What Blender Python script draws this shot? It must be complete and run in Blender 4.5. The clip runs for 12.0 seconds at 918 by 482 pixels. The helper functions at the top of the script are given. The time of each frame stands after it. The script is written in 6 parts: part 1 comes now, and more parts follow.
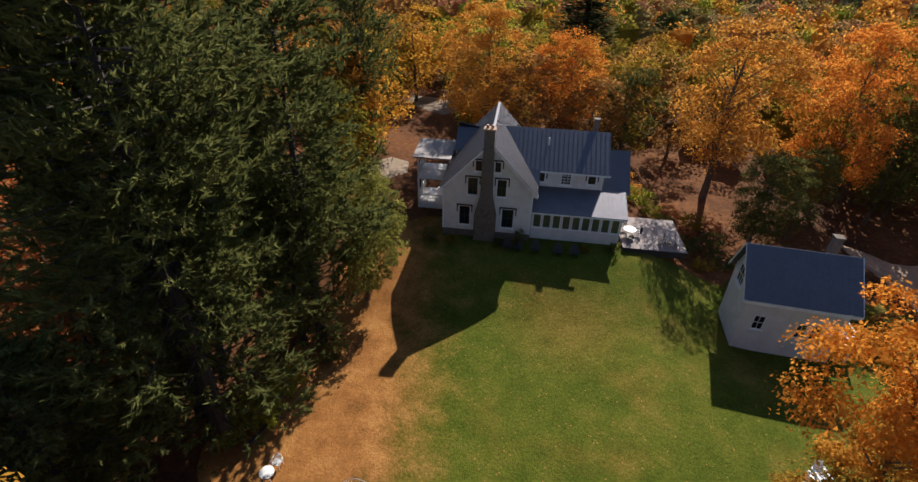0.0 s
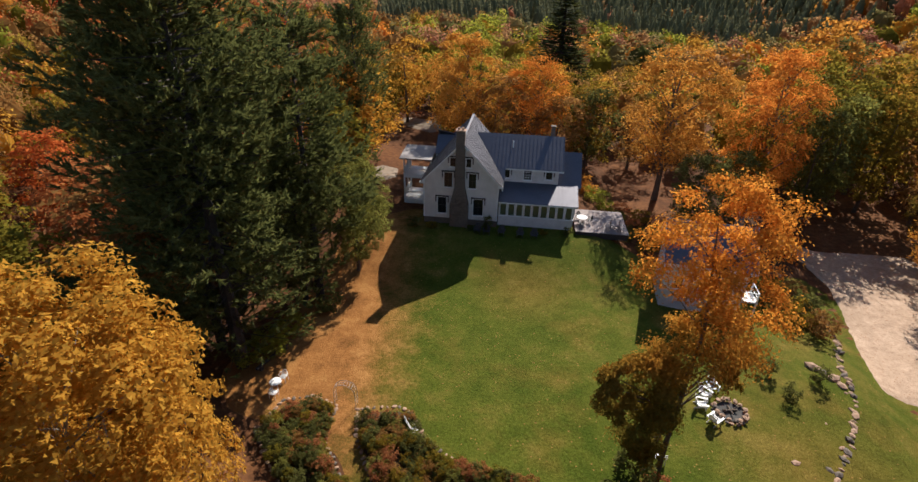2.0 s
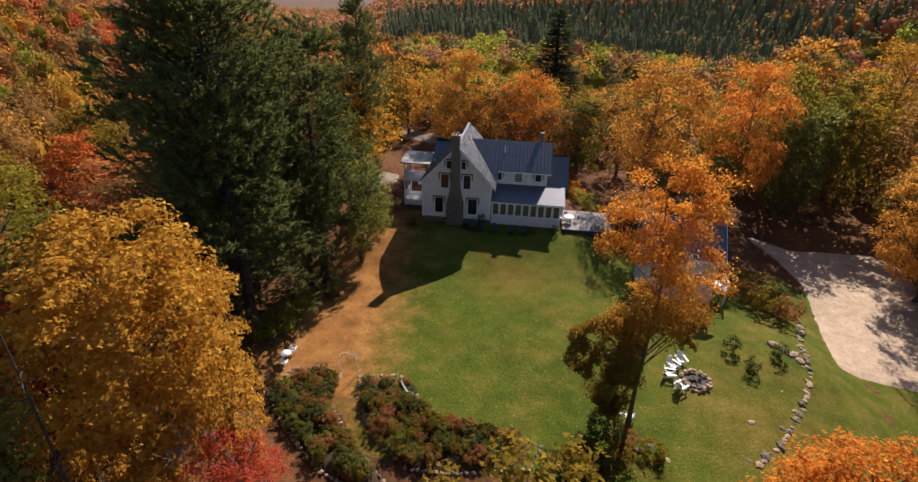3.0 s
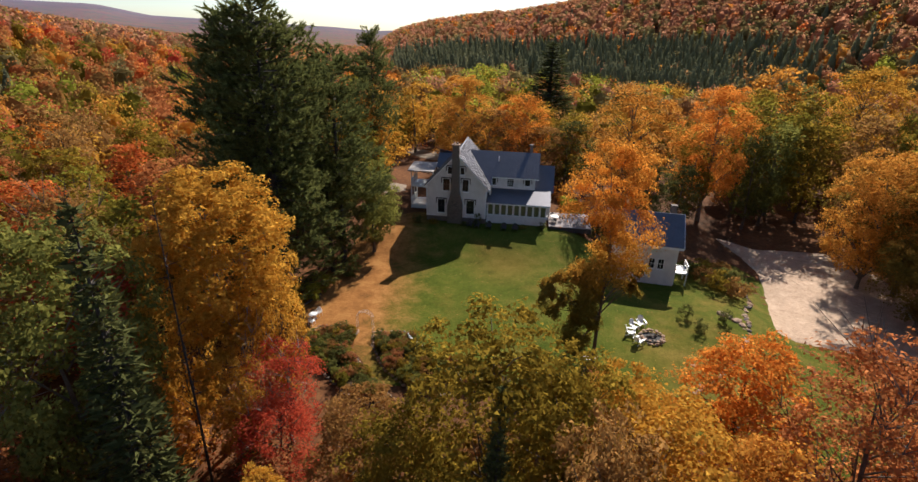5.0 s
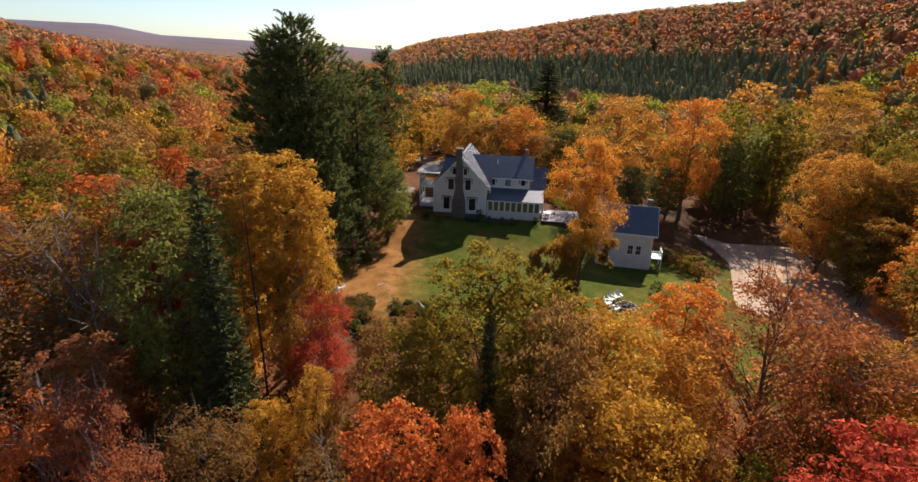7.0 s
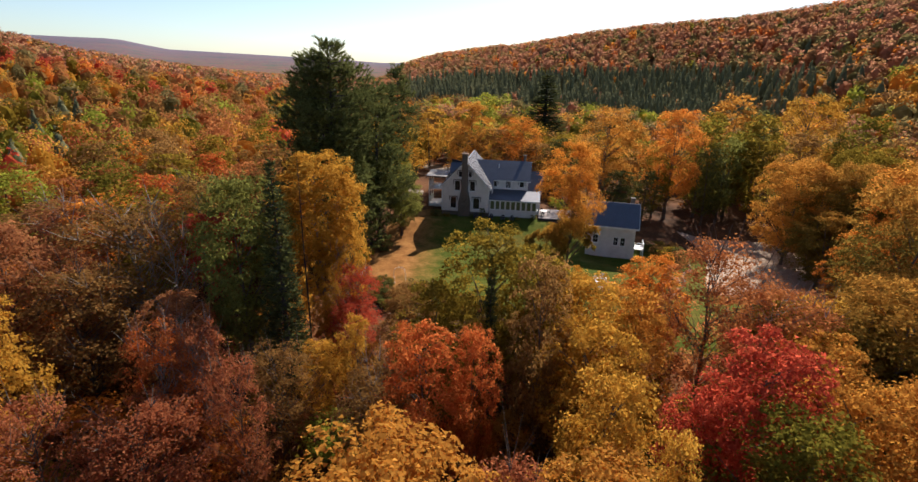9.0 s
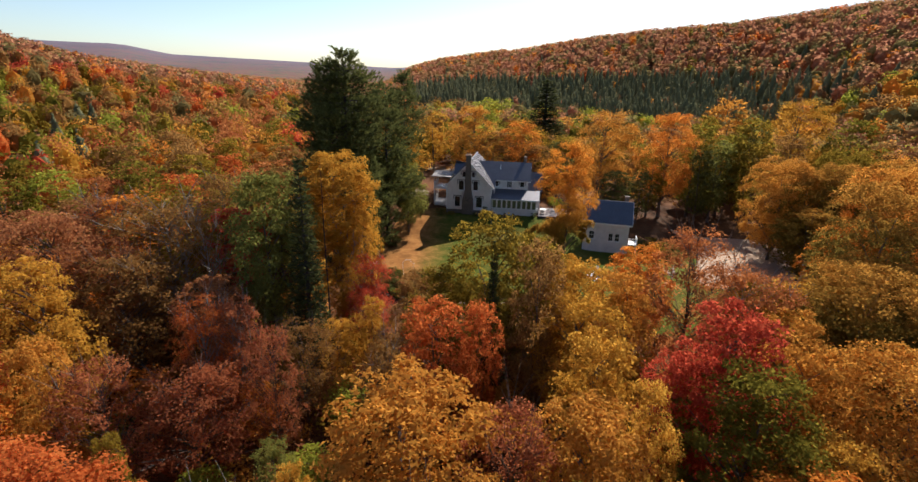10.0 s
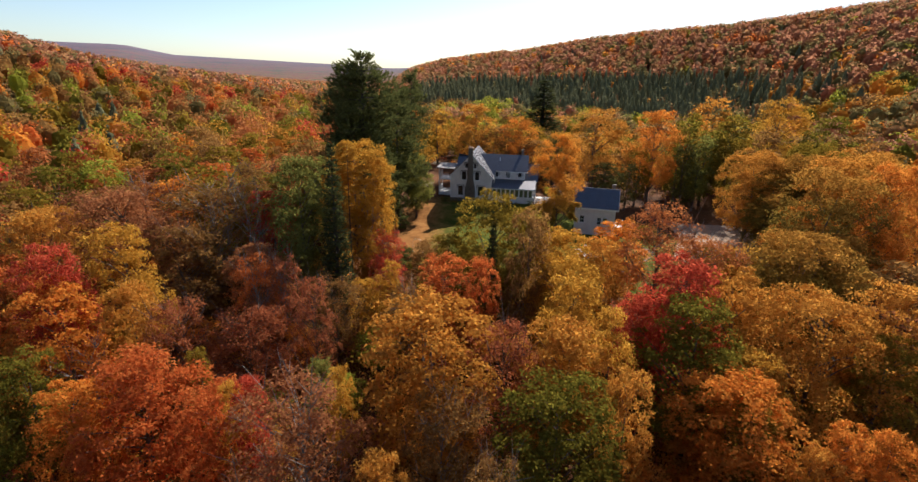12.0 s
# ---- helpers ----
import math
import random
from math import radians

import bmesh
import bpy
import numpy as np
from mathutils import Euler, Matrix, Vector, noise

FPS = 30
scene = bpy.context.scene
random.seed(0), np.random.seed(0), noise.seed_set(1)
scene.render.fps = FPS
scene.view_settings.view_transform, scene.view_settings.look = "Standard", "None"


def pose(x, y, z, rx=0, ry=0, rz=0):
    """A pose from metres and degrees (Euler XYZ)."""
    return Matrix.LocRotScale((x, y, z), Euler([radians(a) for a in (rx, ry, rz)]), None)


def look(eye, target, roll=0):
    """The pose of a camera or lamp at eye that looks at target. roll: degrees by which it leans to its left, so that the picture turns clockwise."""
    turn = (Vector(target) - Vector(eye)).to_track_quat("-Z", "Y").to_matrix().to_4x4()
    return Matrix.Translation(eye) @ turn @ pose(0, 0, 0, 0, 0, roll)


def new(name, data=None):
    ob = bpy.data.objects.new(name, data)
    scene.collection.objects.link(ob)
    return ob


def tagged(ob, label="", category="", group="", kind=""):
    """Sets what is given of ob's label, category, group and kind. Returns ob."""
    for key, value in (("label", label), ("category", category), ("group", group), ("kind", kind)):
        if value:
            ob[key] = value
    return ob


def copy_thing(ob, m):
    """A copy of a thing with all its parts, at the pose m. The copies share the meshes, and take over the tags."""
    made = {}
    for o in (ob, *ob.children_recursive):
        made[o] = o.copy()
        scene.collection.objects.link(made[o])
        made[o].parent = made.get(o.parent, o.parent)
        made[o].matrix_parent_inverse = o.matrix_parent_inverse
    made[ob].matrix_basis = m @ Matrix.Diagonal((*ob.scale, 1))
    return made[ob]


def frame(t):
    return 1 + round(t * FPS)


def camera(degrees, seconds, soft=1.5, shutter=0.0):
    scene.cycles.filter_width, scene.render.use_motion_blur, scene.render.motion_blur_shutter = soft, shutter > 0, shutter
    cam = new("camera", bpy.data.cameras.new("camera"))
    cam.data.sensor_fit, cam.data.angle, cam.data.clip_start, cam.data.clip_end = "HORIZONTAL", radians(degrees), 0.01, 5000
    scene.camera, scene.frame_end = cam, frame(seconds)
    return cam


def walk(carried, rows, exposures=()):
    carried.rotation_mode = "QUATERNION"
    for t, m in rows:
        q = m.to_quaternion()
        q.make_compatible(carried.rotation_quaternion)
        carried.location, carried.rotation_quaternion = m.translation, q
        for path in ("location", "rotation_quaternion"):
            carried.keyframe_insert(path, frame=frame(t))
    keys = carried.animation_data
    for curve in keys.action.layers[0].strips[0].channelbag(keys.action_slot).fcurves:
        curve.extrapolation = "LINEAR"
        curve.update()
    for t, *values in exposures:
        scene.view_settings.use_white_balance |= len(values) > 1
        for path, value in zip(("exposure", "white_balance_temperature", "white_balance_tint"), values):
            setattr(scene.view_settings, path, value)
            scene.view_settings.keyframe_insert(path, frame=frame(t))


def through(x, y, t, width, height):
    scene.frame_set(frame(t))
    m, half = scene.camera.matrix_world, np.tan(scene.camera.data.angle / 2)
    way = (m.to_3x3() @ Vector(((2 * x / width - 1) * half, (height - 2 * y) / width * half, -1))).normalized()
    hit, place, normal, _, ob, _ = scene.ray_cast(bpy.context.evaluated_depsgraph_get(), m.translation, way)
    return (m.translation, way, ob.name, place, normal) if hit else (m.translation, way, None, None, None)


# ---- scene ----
cam = camera(85.0, 12.0)
# seconds, x, y, z, yaw, pitch, lean to the left
ROWS = [
    (0.0, -0.740, 0.821, 24.346, 1.24, -32.08, 1.69),
    (0.5, -0.058, -1.818, 24.434, 1.06, -31.07, 1.68),
    (1.0, 0.631, -4.246, 24.431, 1.02, -30.13, 1.67),
    (1.5, 1.286, -6.626, 24.359, 1.09, -29.15, 1.65),
    (2.0, 1.884, -9.034, 24.237, 1.22, -28.09, 1.63),
    (2.5, 2.411, -11.489, 24.085, 1.40, -26.99, 1.61),
    (3.0, 2.864, -13.977, 23.918, 1.59, -25.89, 1.58),
    (3.2, 3.025, -14.976, 23.851, 1.67, -25.46, 1.57),
    (4.0, 3.563, -18.948, 23.597, 1.99, -23.88, 1.53),
    (4.8, 3.958, -22.820, 23.401, 2.27, -22.61, 1.48),
    (5.0, 4.038, -23.768, 23.364, 2.33, -22.34, 1.47),
    (5.5, 4.213, -26.106, 23.299, 2.47, -21.76, 1.43),
    (6.0, 4.354, -28.412, 23.274, 2.60, -21.28, 1.40),
    (6.5, 4.466, -30.705, 23.290, 2.71, -20.87, 1.37),
    (7.0, 4.550, -33.008, 23.345, 2.81, -20.51, 1.35),
    (7.2, 4.577, -33.936, 23.378, 2.85, -20.37, 1.33),
    (8.0, 4.636, -37.712, 23.561, 2.99, -19.82, 1.29),
    (8.8, 4.621, -41.592, 23.800, 3.13, -19.29, 1.26),
    (9.0, 4.606, -42.573, 23.864, 3.17, -19.17, 1.25),
    (9.5, 4.553, -45.027, 24.019, 3.26, -18.90, 1.23),
    (10.0, 4.486, -47.457, 24.157, 3.35, -18.71, 1.22),
    (10.5, 4.426, -49.835, 24.258, 3.42, -18.62, 1.21),
    (11.0, 4.401, -52.143, 24.302, 3.48, -18.64, 1.20),
    (11.5, 4.461, -54.397, 24.264, 3.50, -18.70, 1.20),
    (12.0, 4.670, -56.668, 24.117, 3.46, -18.66, 1.21),
]


def flown(x, y, z, yaw, pitch, lean):
    way = Vector((-math.sin(radians(yaw)) * math.cos(radians(pitch)), math.cos(radians(yaw)) * math.cos(radians(pitch)), math.sin(radians(pitch))))
    return look((x, y, z), Vector((x, y, z)) + way, lean)


walk(cam, [(r[0], flown(*r[1:])) for r in ROWS], ((0.0, 0.78, 6300, 11.5), (2.5, 0.86, 6300, 11.5), (6.0, 0.92, 6300, 11.5), (12.0, 0.92, 6300, 11.5)))

# ---- world, sun ----
SUN = Vector((0.322, 0.738, 0.593)).normalized()
world = bpy.data.worlds.new("sky")
scene.world = world
world.use_nodes = True
wn = world.node_tree
sky = wn.nodes.new("ShaderNodeTexSky")
sky.sky_type, sky.sun_disc = "NISHITA", False
sky.sun_elevation, sky.sun_rotation = math.asin(SUN.z), math.atan2(SUN.x, SUN.y)
sky.air_density, sky.dust_density, sky.ozone_density, sky.altitude = 0.95, 0.7, 2.4, 300
wn.links.new(sky.outputs[0], wn.nodes["Background"].inputs[0])
wn.nodes["Background"].inputs[1].default_value = 0.078
sun = new("sun", bpy.data.lights.new("sun", "SUN"))
sun.data.energy, sun.data.angle, sun.data.color = 5.0, radians(0.55), (1.0, 0.93, 0.82)
sun.matrix_world = look(SUN * 200, (0, 0, 0))


# ---- materials ----
class Nodes:
    """A material's node tree, with short ways to add to it."""

    def __init__(self, name):
        self.mat = bpy.data.materials.new(name)
        self.mat.use_nodes = True
        self.tree = self.mat.node_tree
        self.bsdf = self.tree.nodes["Principled BSDF"]
        self.out = self.tree.nodes["Material Output"]

    def add(self, kind, **values):
        n = self.tree.nodes.new(kind)
        for key, value in values.items():
            if key in n.inputs:
                self.put(n.inputs[key], value)
        return n

    def put(self, socket, value):
        if hasattr(value, "is_output"):
            self.tree.links.new(value, socket)
        else:
            socket.default_value = value

    def coords(self):
        return self.add("ShaderNodeTexCoord").outputs["Object"]

    def place(self):
        return self.add("ShaderNodeNewGeometry").outputs["Position"]

    def noise(self, vec, scale, detail=4.0, rough=0.6):
        n = self.add("ShaderNodeTexNoise", Scale=scale, Detail=detail, Roughness=rough)
        self.put(n.inputs["Vector"], vec)
        return n.outputs["Fac"]

    def ramp(self, fac, *stops):
        n = self.add("ShaderNodeValToRGB")
        el = n.color_ramp.elements
        while len(el) < len(stops):
            el.new(0.5)
        for e, (p, c) in zip(el, stops):
            e.position, e.color = p, (*c, 1) if len(c) == 3 else c
        self.put(n.inputs[0], fac)
        return n.outputs[0]

    def mix(self, fac, a, b, mode="MIX"):
        n = self.add("ShaderNodeMix")
        n.data_type, n.blend_type = "RGBA", mode
        self.put(n.inputs[0], fac)
        for i, v in ((6, a), (7, b)):
            self.put(n.inputs[i], (*v, 1) if isinstance(v, tuple) and len(v) == 3 else v)
        return n.outputs[2]

    def math(self, op, a, b=0.0, c=0.0):
        n = self.add("ShaderNodeMath")
        n.operation = op
        for i, v in enumerate((a, b, c)):
            self.put(n.inputs[i], v)
        return n.outputs[0]

    def bump(self, height, strength, distance):
        n = self.add("ShaderNodeBump", Strength=strength, Distance=distance)
        self.put(n.inputs["Height"], height)
        self.put(self.bsdf.inputs["Normal"], n.outputs[0])

    def surface(self, colour, rough=0.8, metal=0.0, spec=0.3):
        self.put(self.bsdf.inputs["Base Color"], (*colour, 1) if isinstance(colour, tuple) else colour)
        self.put(self.bsdf.inputs["Roughness"], rough)
        self.put(self.bsdf.inputs["Metallic"], metal)
        self.put(self.bsdf.inputs["Specular IOR Level"], spec)
        return self.mat


def leaf_material(name, low, mid, high, through=0.60, under=None, start=0.56):
    """Thin leaves: three hues mixed leaf by leaf and tree by tree, with light coming through them."""
    n = Nodes(name)
    island = n.add("ShaderNodeNewGeometry").outputs["Random Per Island"]
    tree = n.add("ShaderNodeObjectInfo").outputs["Random"]
    patch = n.noise(n.coords(), 0.45, 2.0)
    blend = n.math("ADD", n.math("MULTIPLY", island, 0.36), n.math("MULTIPLY", patch, 0.68))
    colour = n.ramp(n.math("ADD", n.math("MULTIPLY", blend, 0.85), n.math("MULTIPLY", tree, 0.12)), (0.12, low), (0.5, mid), (0.9, high))
    if under:
        # lower boughs still green on the lawn maple, painted shade on others; turned above
        split = n.add("ShaderNodeSeparateXYZ")
        n.put(split.inputs[0], n.coords())
        turned_share = n.ramp(n.math("ADD", n.math("MULTIPLY", split.outputs["Z"], 0.05), n.math("MULTIPLY", patch, 0.35)), (start, (0, 0, 0)), (start + 0.36, (1, 1, 1)))
        colour = n.mix(turned_share, n.mix(n.math("MULTIPLY", island, 0.2), under, mid), colour)
    diffuse = n.add("ShaderNodeBsdfDiffuse")
    n.put(diffuse.inputs["Color"], colour)
    trans = n.add("ShaderNodeBsdfTranslucent")
    n.put(trans.inputs["Color"], colour)
    mixed = n.add("ShaderNodeMixShader")
    mixed.inputs[0].default_value = through
    n.tree.links.new(diffuse.outputs[0], mixed.inputs[1])
    n.tree.links.new(trans.outputs[0], mixed.inputs[2])
    n.tree.links.new(mixed.outputs[0], n.out.inputs[0])
    return n.mat


LEAVES = {
    "orange": leaf_material("orange leaves", (0.327, 0.116, 0.022), (0.616, 0.214, 0.034), (0.770, 0.352, 0.068)),
    "amber": leaf_material("amber leaves", (0.310, 0.136, 0.025), (0.520, 0.228, 0.038), (0.670, 0.352, 0.072)),
    "gold": leaf_material("gold leaves", (0.325, 0.160, 0.022), (0.510, 0.258, 0.036), (0.660, 0.385, 0.066)),
    "red": leaf_material("red leaves", (0.290, 0.040, 0.024), (0.490, 0.078, 0.040), (0.640, 0.165, 0.070)),
    "orange_red": leaf_material("orange-red leaves", (0.297, 0.074, 0.024), (0.550, 0.142, 0.036), (0.704, 0.262, 0.068)),
    "crimson": leaf_material("crimson leaves", (0.240, 0.068, 0.034), (0.370, 0.118, 0.050), (0.520, 0.212, 0.085)),
    "russet": leaf_material("russet leaves", (0.200, 0.076, 0.034), (0.345, 0.132, 0.054), (0.500, 0.228, 0.086)),
    "brown": leaf_material("brown-olive leaves", (0.155, 0.080, 0.027), (0.280, 0.142, 0.044), (0.425, 0.222, 0.064)),
    "olive": leaf_material("olive leaves", (0.112, 0.078, 0.012), (0.225, 0.150, 0.020), (0.385, 0.245, 0.036)),
    "moss": leaf_material("moss-green leaves", (0.085, 0.072, 0.011), (0.170, 0.140, 0.020), (0.300, 0.234, 0.036)),
    "rust": leaf_material("rust-red leaves", (0.25, 0.085, 0.030), (0.43, 0.150, 0.050), (0.60, 0.26, 0.085)),
    # the olive lower half is painted shade beneath a sunlit amber top
    "ambering": leaf_material("amber leaves with olive shade painted below", (0.327, 0.132, 0.025), (0.550, 0.230, 0.040), (0.704, 0.355, 0.070), under=(0.145, 0.115, 0.024), start=0.64),
    # hill leaves in greyer hues, with aerial haze painted into the colour
    "far_rust": leaf_material("russet leaves greyed by painted haze", (0.235, 0.102, 0.058), (0.385, 0.168, 0.092), (0.530, 0.262, 0.135)),
    "far_ochre": leaf_material("ochre leaves greyed by painted haze", (0.200, 0.108, 0.048), (0.330, 0.172, 0.072), (0.460, 0.260, 0.106)),
    "far_olive": leaf_material("olive leaves greyed by painted haze", (0.115, 0.090, 0.038), (0.205, 0.158, 0.060), (0.330, 0.245, 0.095)),
    "green": leaf_material("green leaves", (0.062, 0.064, 0.020), (0.120, 0.118, 0.034), (0.225, 0.212, 0.062)),
    "fresh": leaf_material("mid-green leaves", (0.100, 0.098, 0.024), (0.190, 0.180, 0.042), (0.335, 0.310, 0.072)),
    "lime": leaf_material("yellow-green leaves", (0.149, 0.162, 0.023), (0.28, 0.275, 0.035), (0.44, 0.41, 0.065)),
    "turning": leaf_material("turning maple leaves", (0.340, 0.130, 0.022), (0.620, 0.240, 0.034), (0.770, 0.400, 0.066), under=(0.165, 0.148, 0.028), start=0.50),
    # paler spruce needles: distance haze is put into this hue
    "far_spruce": leaf_material("spruce needles paled by painted haze", (0.092, 0.092, 0.050), (0.138, 0.135, 0.070), (0.210, 0.196, 0.100), 0.3),
    "pine": leaf_material("pine needles", (0.048, 0.053, 0.018), (0.122, 0.130, 0.040), (0.260, 0.252, 0.080), 0.42),
    "spruce": leaf_material("spruce needles", (0.036, 0.038, 0.013), (0.072, 0.075, 0.025), (0.132, 0.130, 0.045), 0.2),
}


def bark_material(name, dark, light, scale):
    n = Nodes(name)
    co = n.coords()
    grain = n.noise(co, scale, 6.0)
    n.bump(grain, 0.6, 0.03)
    return n.surface(n.ramp(n.mix(0.5, grain, n.noise(co, scale * 0.2, 2.0)), (0.3, dark), (0.7, light)), 0.9)


BARK = bark_material("grey-brown bark", (0.05, 0.035, 0.025), (0.16, 0.12, 0.09), 9.0)
DARK_BARK = bark_material("dark pine bark", (0.022, 0.017, 0.013), (0.07, 0.055, 0.045), 9.0)
PALE_BARK = bark_material("pale bark", (0.08, 0.065, 0.05), (0.30, 0.26, 0.22), 5.0)


def floor_material():
    """Forest floor: fallen leaves and needles over brown earth; far off the look of woods, with blue-grey distance haze
    painted onto the last ridges.
    """
    n = Nodes("forest floor")
    p = n.place()
    big, fine = n.noise(p, 0.06, 4.0), n.noise(p, 1.6, 6.0, 0.75)
    litter = n.ramp(n.mix(0.5, big, fine), (0.35, (0.032, 0.020, 0.012)), (0.5, (0.105, 0.045, 0.020)), (0.65, (0.20, 0.088, 0.034)))
    hue = n.noise(p, 0.011, 5.0, 0.7)
    crown = n.add("ShaderNodeTexVoronoi", Scale=0.11)
    n.put(crown.inputs["Vector"], p)
    woods = n.mix(0.35, n.ramp(hue, (0.38, (0.07, 0.075, 0.018)), (0.46, (0.15, 0.075, 0.024)), (0.54, (0.17, 0.065, 0.026)), (0.62, (0.12, 0.085, 0.025))), crown.outputs["Color"], "SOFT_LIGHT")
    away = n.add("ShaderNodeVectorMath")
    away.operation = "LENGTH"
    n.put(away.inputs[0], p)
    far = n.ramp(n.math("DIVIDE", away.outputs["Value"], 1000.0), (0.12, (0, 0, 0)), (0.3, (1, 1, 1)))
    # share of bluish haze painted over the colour, growing with distance
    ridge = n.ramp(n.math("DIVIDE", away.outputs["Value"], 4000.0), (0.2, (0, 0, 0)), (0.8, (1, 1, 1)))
    colour = n.mix(far, litter, woods)
    ridge_haze = n.ramp(n.noise(p, 0.006, 6.0, 0.75), (0.36, (0.075, 0.092, 0.155)), (0.5, (0.118, 0.115, 0.175)), (0.64, (0.165, 0.125, 0.160)))
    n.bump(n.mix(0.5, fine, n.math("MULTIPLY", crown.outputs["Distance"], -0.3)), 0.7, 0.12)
    return n.surface(n.mix(n.math("MULTIPLY", ridge, 0.9), colour, ridge_haze), 0.95, 0.0, 0.05)


def lawn_material():
    """Mown autumn grass, green to straw, with brown fallen needles and leaves thick along the west edge, a dry bank above the stone wall and loose leaves everywhere."""
    n = Nodes("lawn grass")
    p = n.place()
    patch, mid, fine = n.noise(p, 0.10, 3.0), n.noise(p, 0.55, 5.0, 0.65), n.noise(p, 6.0, 6.0, 0.75)
    grass = n.ramp(n.mix(0.5, patch, mid), (0.38, (0.047, 0.064, 0.009)), (0.52, (0.078, 0.087, 0.014)), (0.66, (0.136, 0.110, 0.026)))
    grass = n.mix(0.55, grass, n.ramp(fine, (0.3, (0.16, 0.18, 0.10)), (0.7, (0.80, 0.80, 0.58))), "OVERLAY")
    split = n.add("ShaderNodeSeparateXYZ")
    n.put(split.inputs[0], p)
    # the litter thins out eastward from the pines
    edge = n.math("ADD", n.math("MULTIPLY", split.outputs["X"], -0.115), n.math("ADD", n.math("MULTIPLY", mid, 0.9), n.math("MULTIPLY", fine, 0.6)))
    thick = n.ramp(n.math("ADD", edge, -0.70), (0.15, (0, 0, 0)), (0.45, (0.30, 0.30, 0.30)), (0.80, (1, 1, 1)))
    litter = n.ramp(n.mix(0.6, fine, mid), (0.3, (0.10, 0.042, 0.014)), (0.5, (0.25, 0.108, 0.032)), (0.7, (0.38, 0.195, 0.065)))
    # dry grass: drifts over the lawn, a strip below the house and the bank above the stone wall
    dry = n.ramp(n.noise(p, 0.16, 4.0), (0.52, (0, 0, 0)), (0.70, (1, 1, 1)))
    for centre, reach in (((24.5, 11.5, -2.5), 7.5), ((7.5, 31.5, -1.5), 6.0)):
        away = n.add("ShaderNodeVectorMath")
        away.operation = "DISTANCE"
        n.put(away.inputs[0], p)
        away.inputs[1].default_value = centre
        near_it = n.math("SUBTRACT", 1.25, n.math("ADD", n.math("DIVIDE", away.outputs["Value"], reach), n.math("MULTIPLY", mid, 0.5)))
        dry = n.math("MAXIMUM", dry, n.math("MULTIPLY", n.math("MAXIMUM", near_it, 0.0), 1.3))
    base = n.mix(n.math("MULTIPLY", n.math("MINIMUM", dry, 1.0), 0.46), grass, n.mix(0.45, litter, grass))
    # single fallen leaves
    leaf = n.add("ShaderNodeTexVoronoi", Scale=2.6)
    n.put(leaf.inputs["Vector"], p)
    spot = n.math("MULTIPLY", n.math("LESS_THAN", leaf.outputs["Distance"], 0.13), n.math("GREATER_THAN", n.noise(p, 0.8, 3.0), 0.5))
    base = n.mix(n.math("MULTIPLY", spot, 0.75), base, (0.33, 0.17, 0.06))
    n.bump(n.mix(0.4, fine, mid), 1.0, 0.12)
    return n.surface(n.mix(thick, base, litter), 1.0, 0.0, 0.04)


def gravel_material():
    """Pale tan gravel, raked by wheels, with fallen leaves lying in drifts on it."""
    n = Nodes("pale gravel")
    p = n.place()
    fine, mid, wide = n.noise(p, 14.0, 6.0, 0.8), n.noise(p, 1.6, 7.0, 0.8), n.noise(p, 0.22, 4.0, 0.6)
    n.bump(n.mix(0.5, fine, mid), 0.9, 0.05)
    stones = n.ramp(n.mix(0.6, fine, mid), (0.34, (0.17, 0.105, 0.065)), (0.5, (0.40, 0.275, 0.185)), (0.66, (0.58, 0.43, 0.31)))
    stones = n.mix(n.ramp(wide, (0.42, (0, 0, 0)), (0.62, (0.45, 0.45, 0.45))), stones, (0.30, 0.205, 0.13))
    leaf = n.add("ShaderNodeTexVoronoi", Scale=2.2)
    n.put(leaf.inputs["Vector"], p)
    spot = n.math("MULTIPLY", n.math("LESS_THAN", leaf.outputs["Distance"], 0.17), n.math("GREATER_THAN", mid, 0.47))
    return n.surface(n.mix(n.math("MULTIPLY", spot, 0.7), stones, (0.24, 0.12, 0.055)), 0.95)


def plain(name, colour, rough=0.6, scale=6.0, vary=0.18, metal=0.0, relief=0.1, spec=0.3):
    """A painted or simple surface with slight stains and grain."""
    n = Nodes(name)
    co = n.coords()
    fac = n.mix(0.5, n.noise(co, scale, 5.0, 0.7), n.noise(co, scale * 0.12, 3.0))
    dark = tuple(c * (1 - vary) for c in colour)
    light = tuple(min(1, c * (1 + vary)) for c in colour)
    n.bump(fac, relief, 0.02)
    return n.surface(n.ramp(fac, (0.3, dark), (0.7, light)), rough, metal, spec)


def siding_material():
    """White painted clapboards, with weathered streaks."""
    n = Nodes("white clapboard")
    co = n.coords()
    split = n.add("ShaderNodeSeparateXYZ")
    n.put(split.inputs[0], co)
    lap = n.math("FRACT", n.math("MULTIPLY", split.outputs["Z"], 8.0))
    n.bump(lap, 0.5, 0.02)
    stain = n.mix(0.5, n.noise(co, 1.2, 5.0), n.noise(co, 11.0, 3.0))
    return n.surface(n.ramp(stain, (0.3, (0.52, 0.475, 0.43)), (0.6, (0.72, 0.67, 0.62))), 0.65)


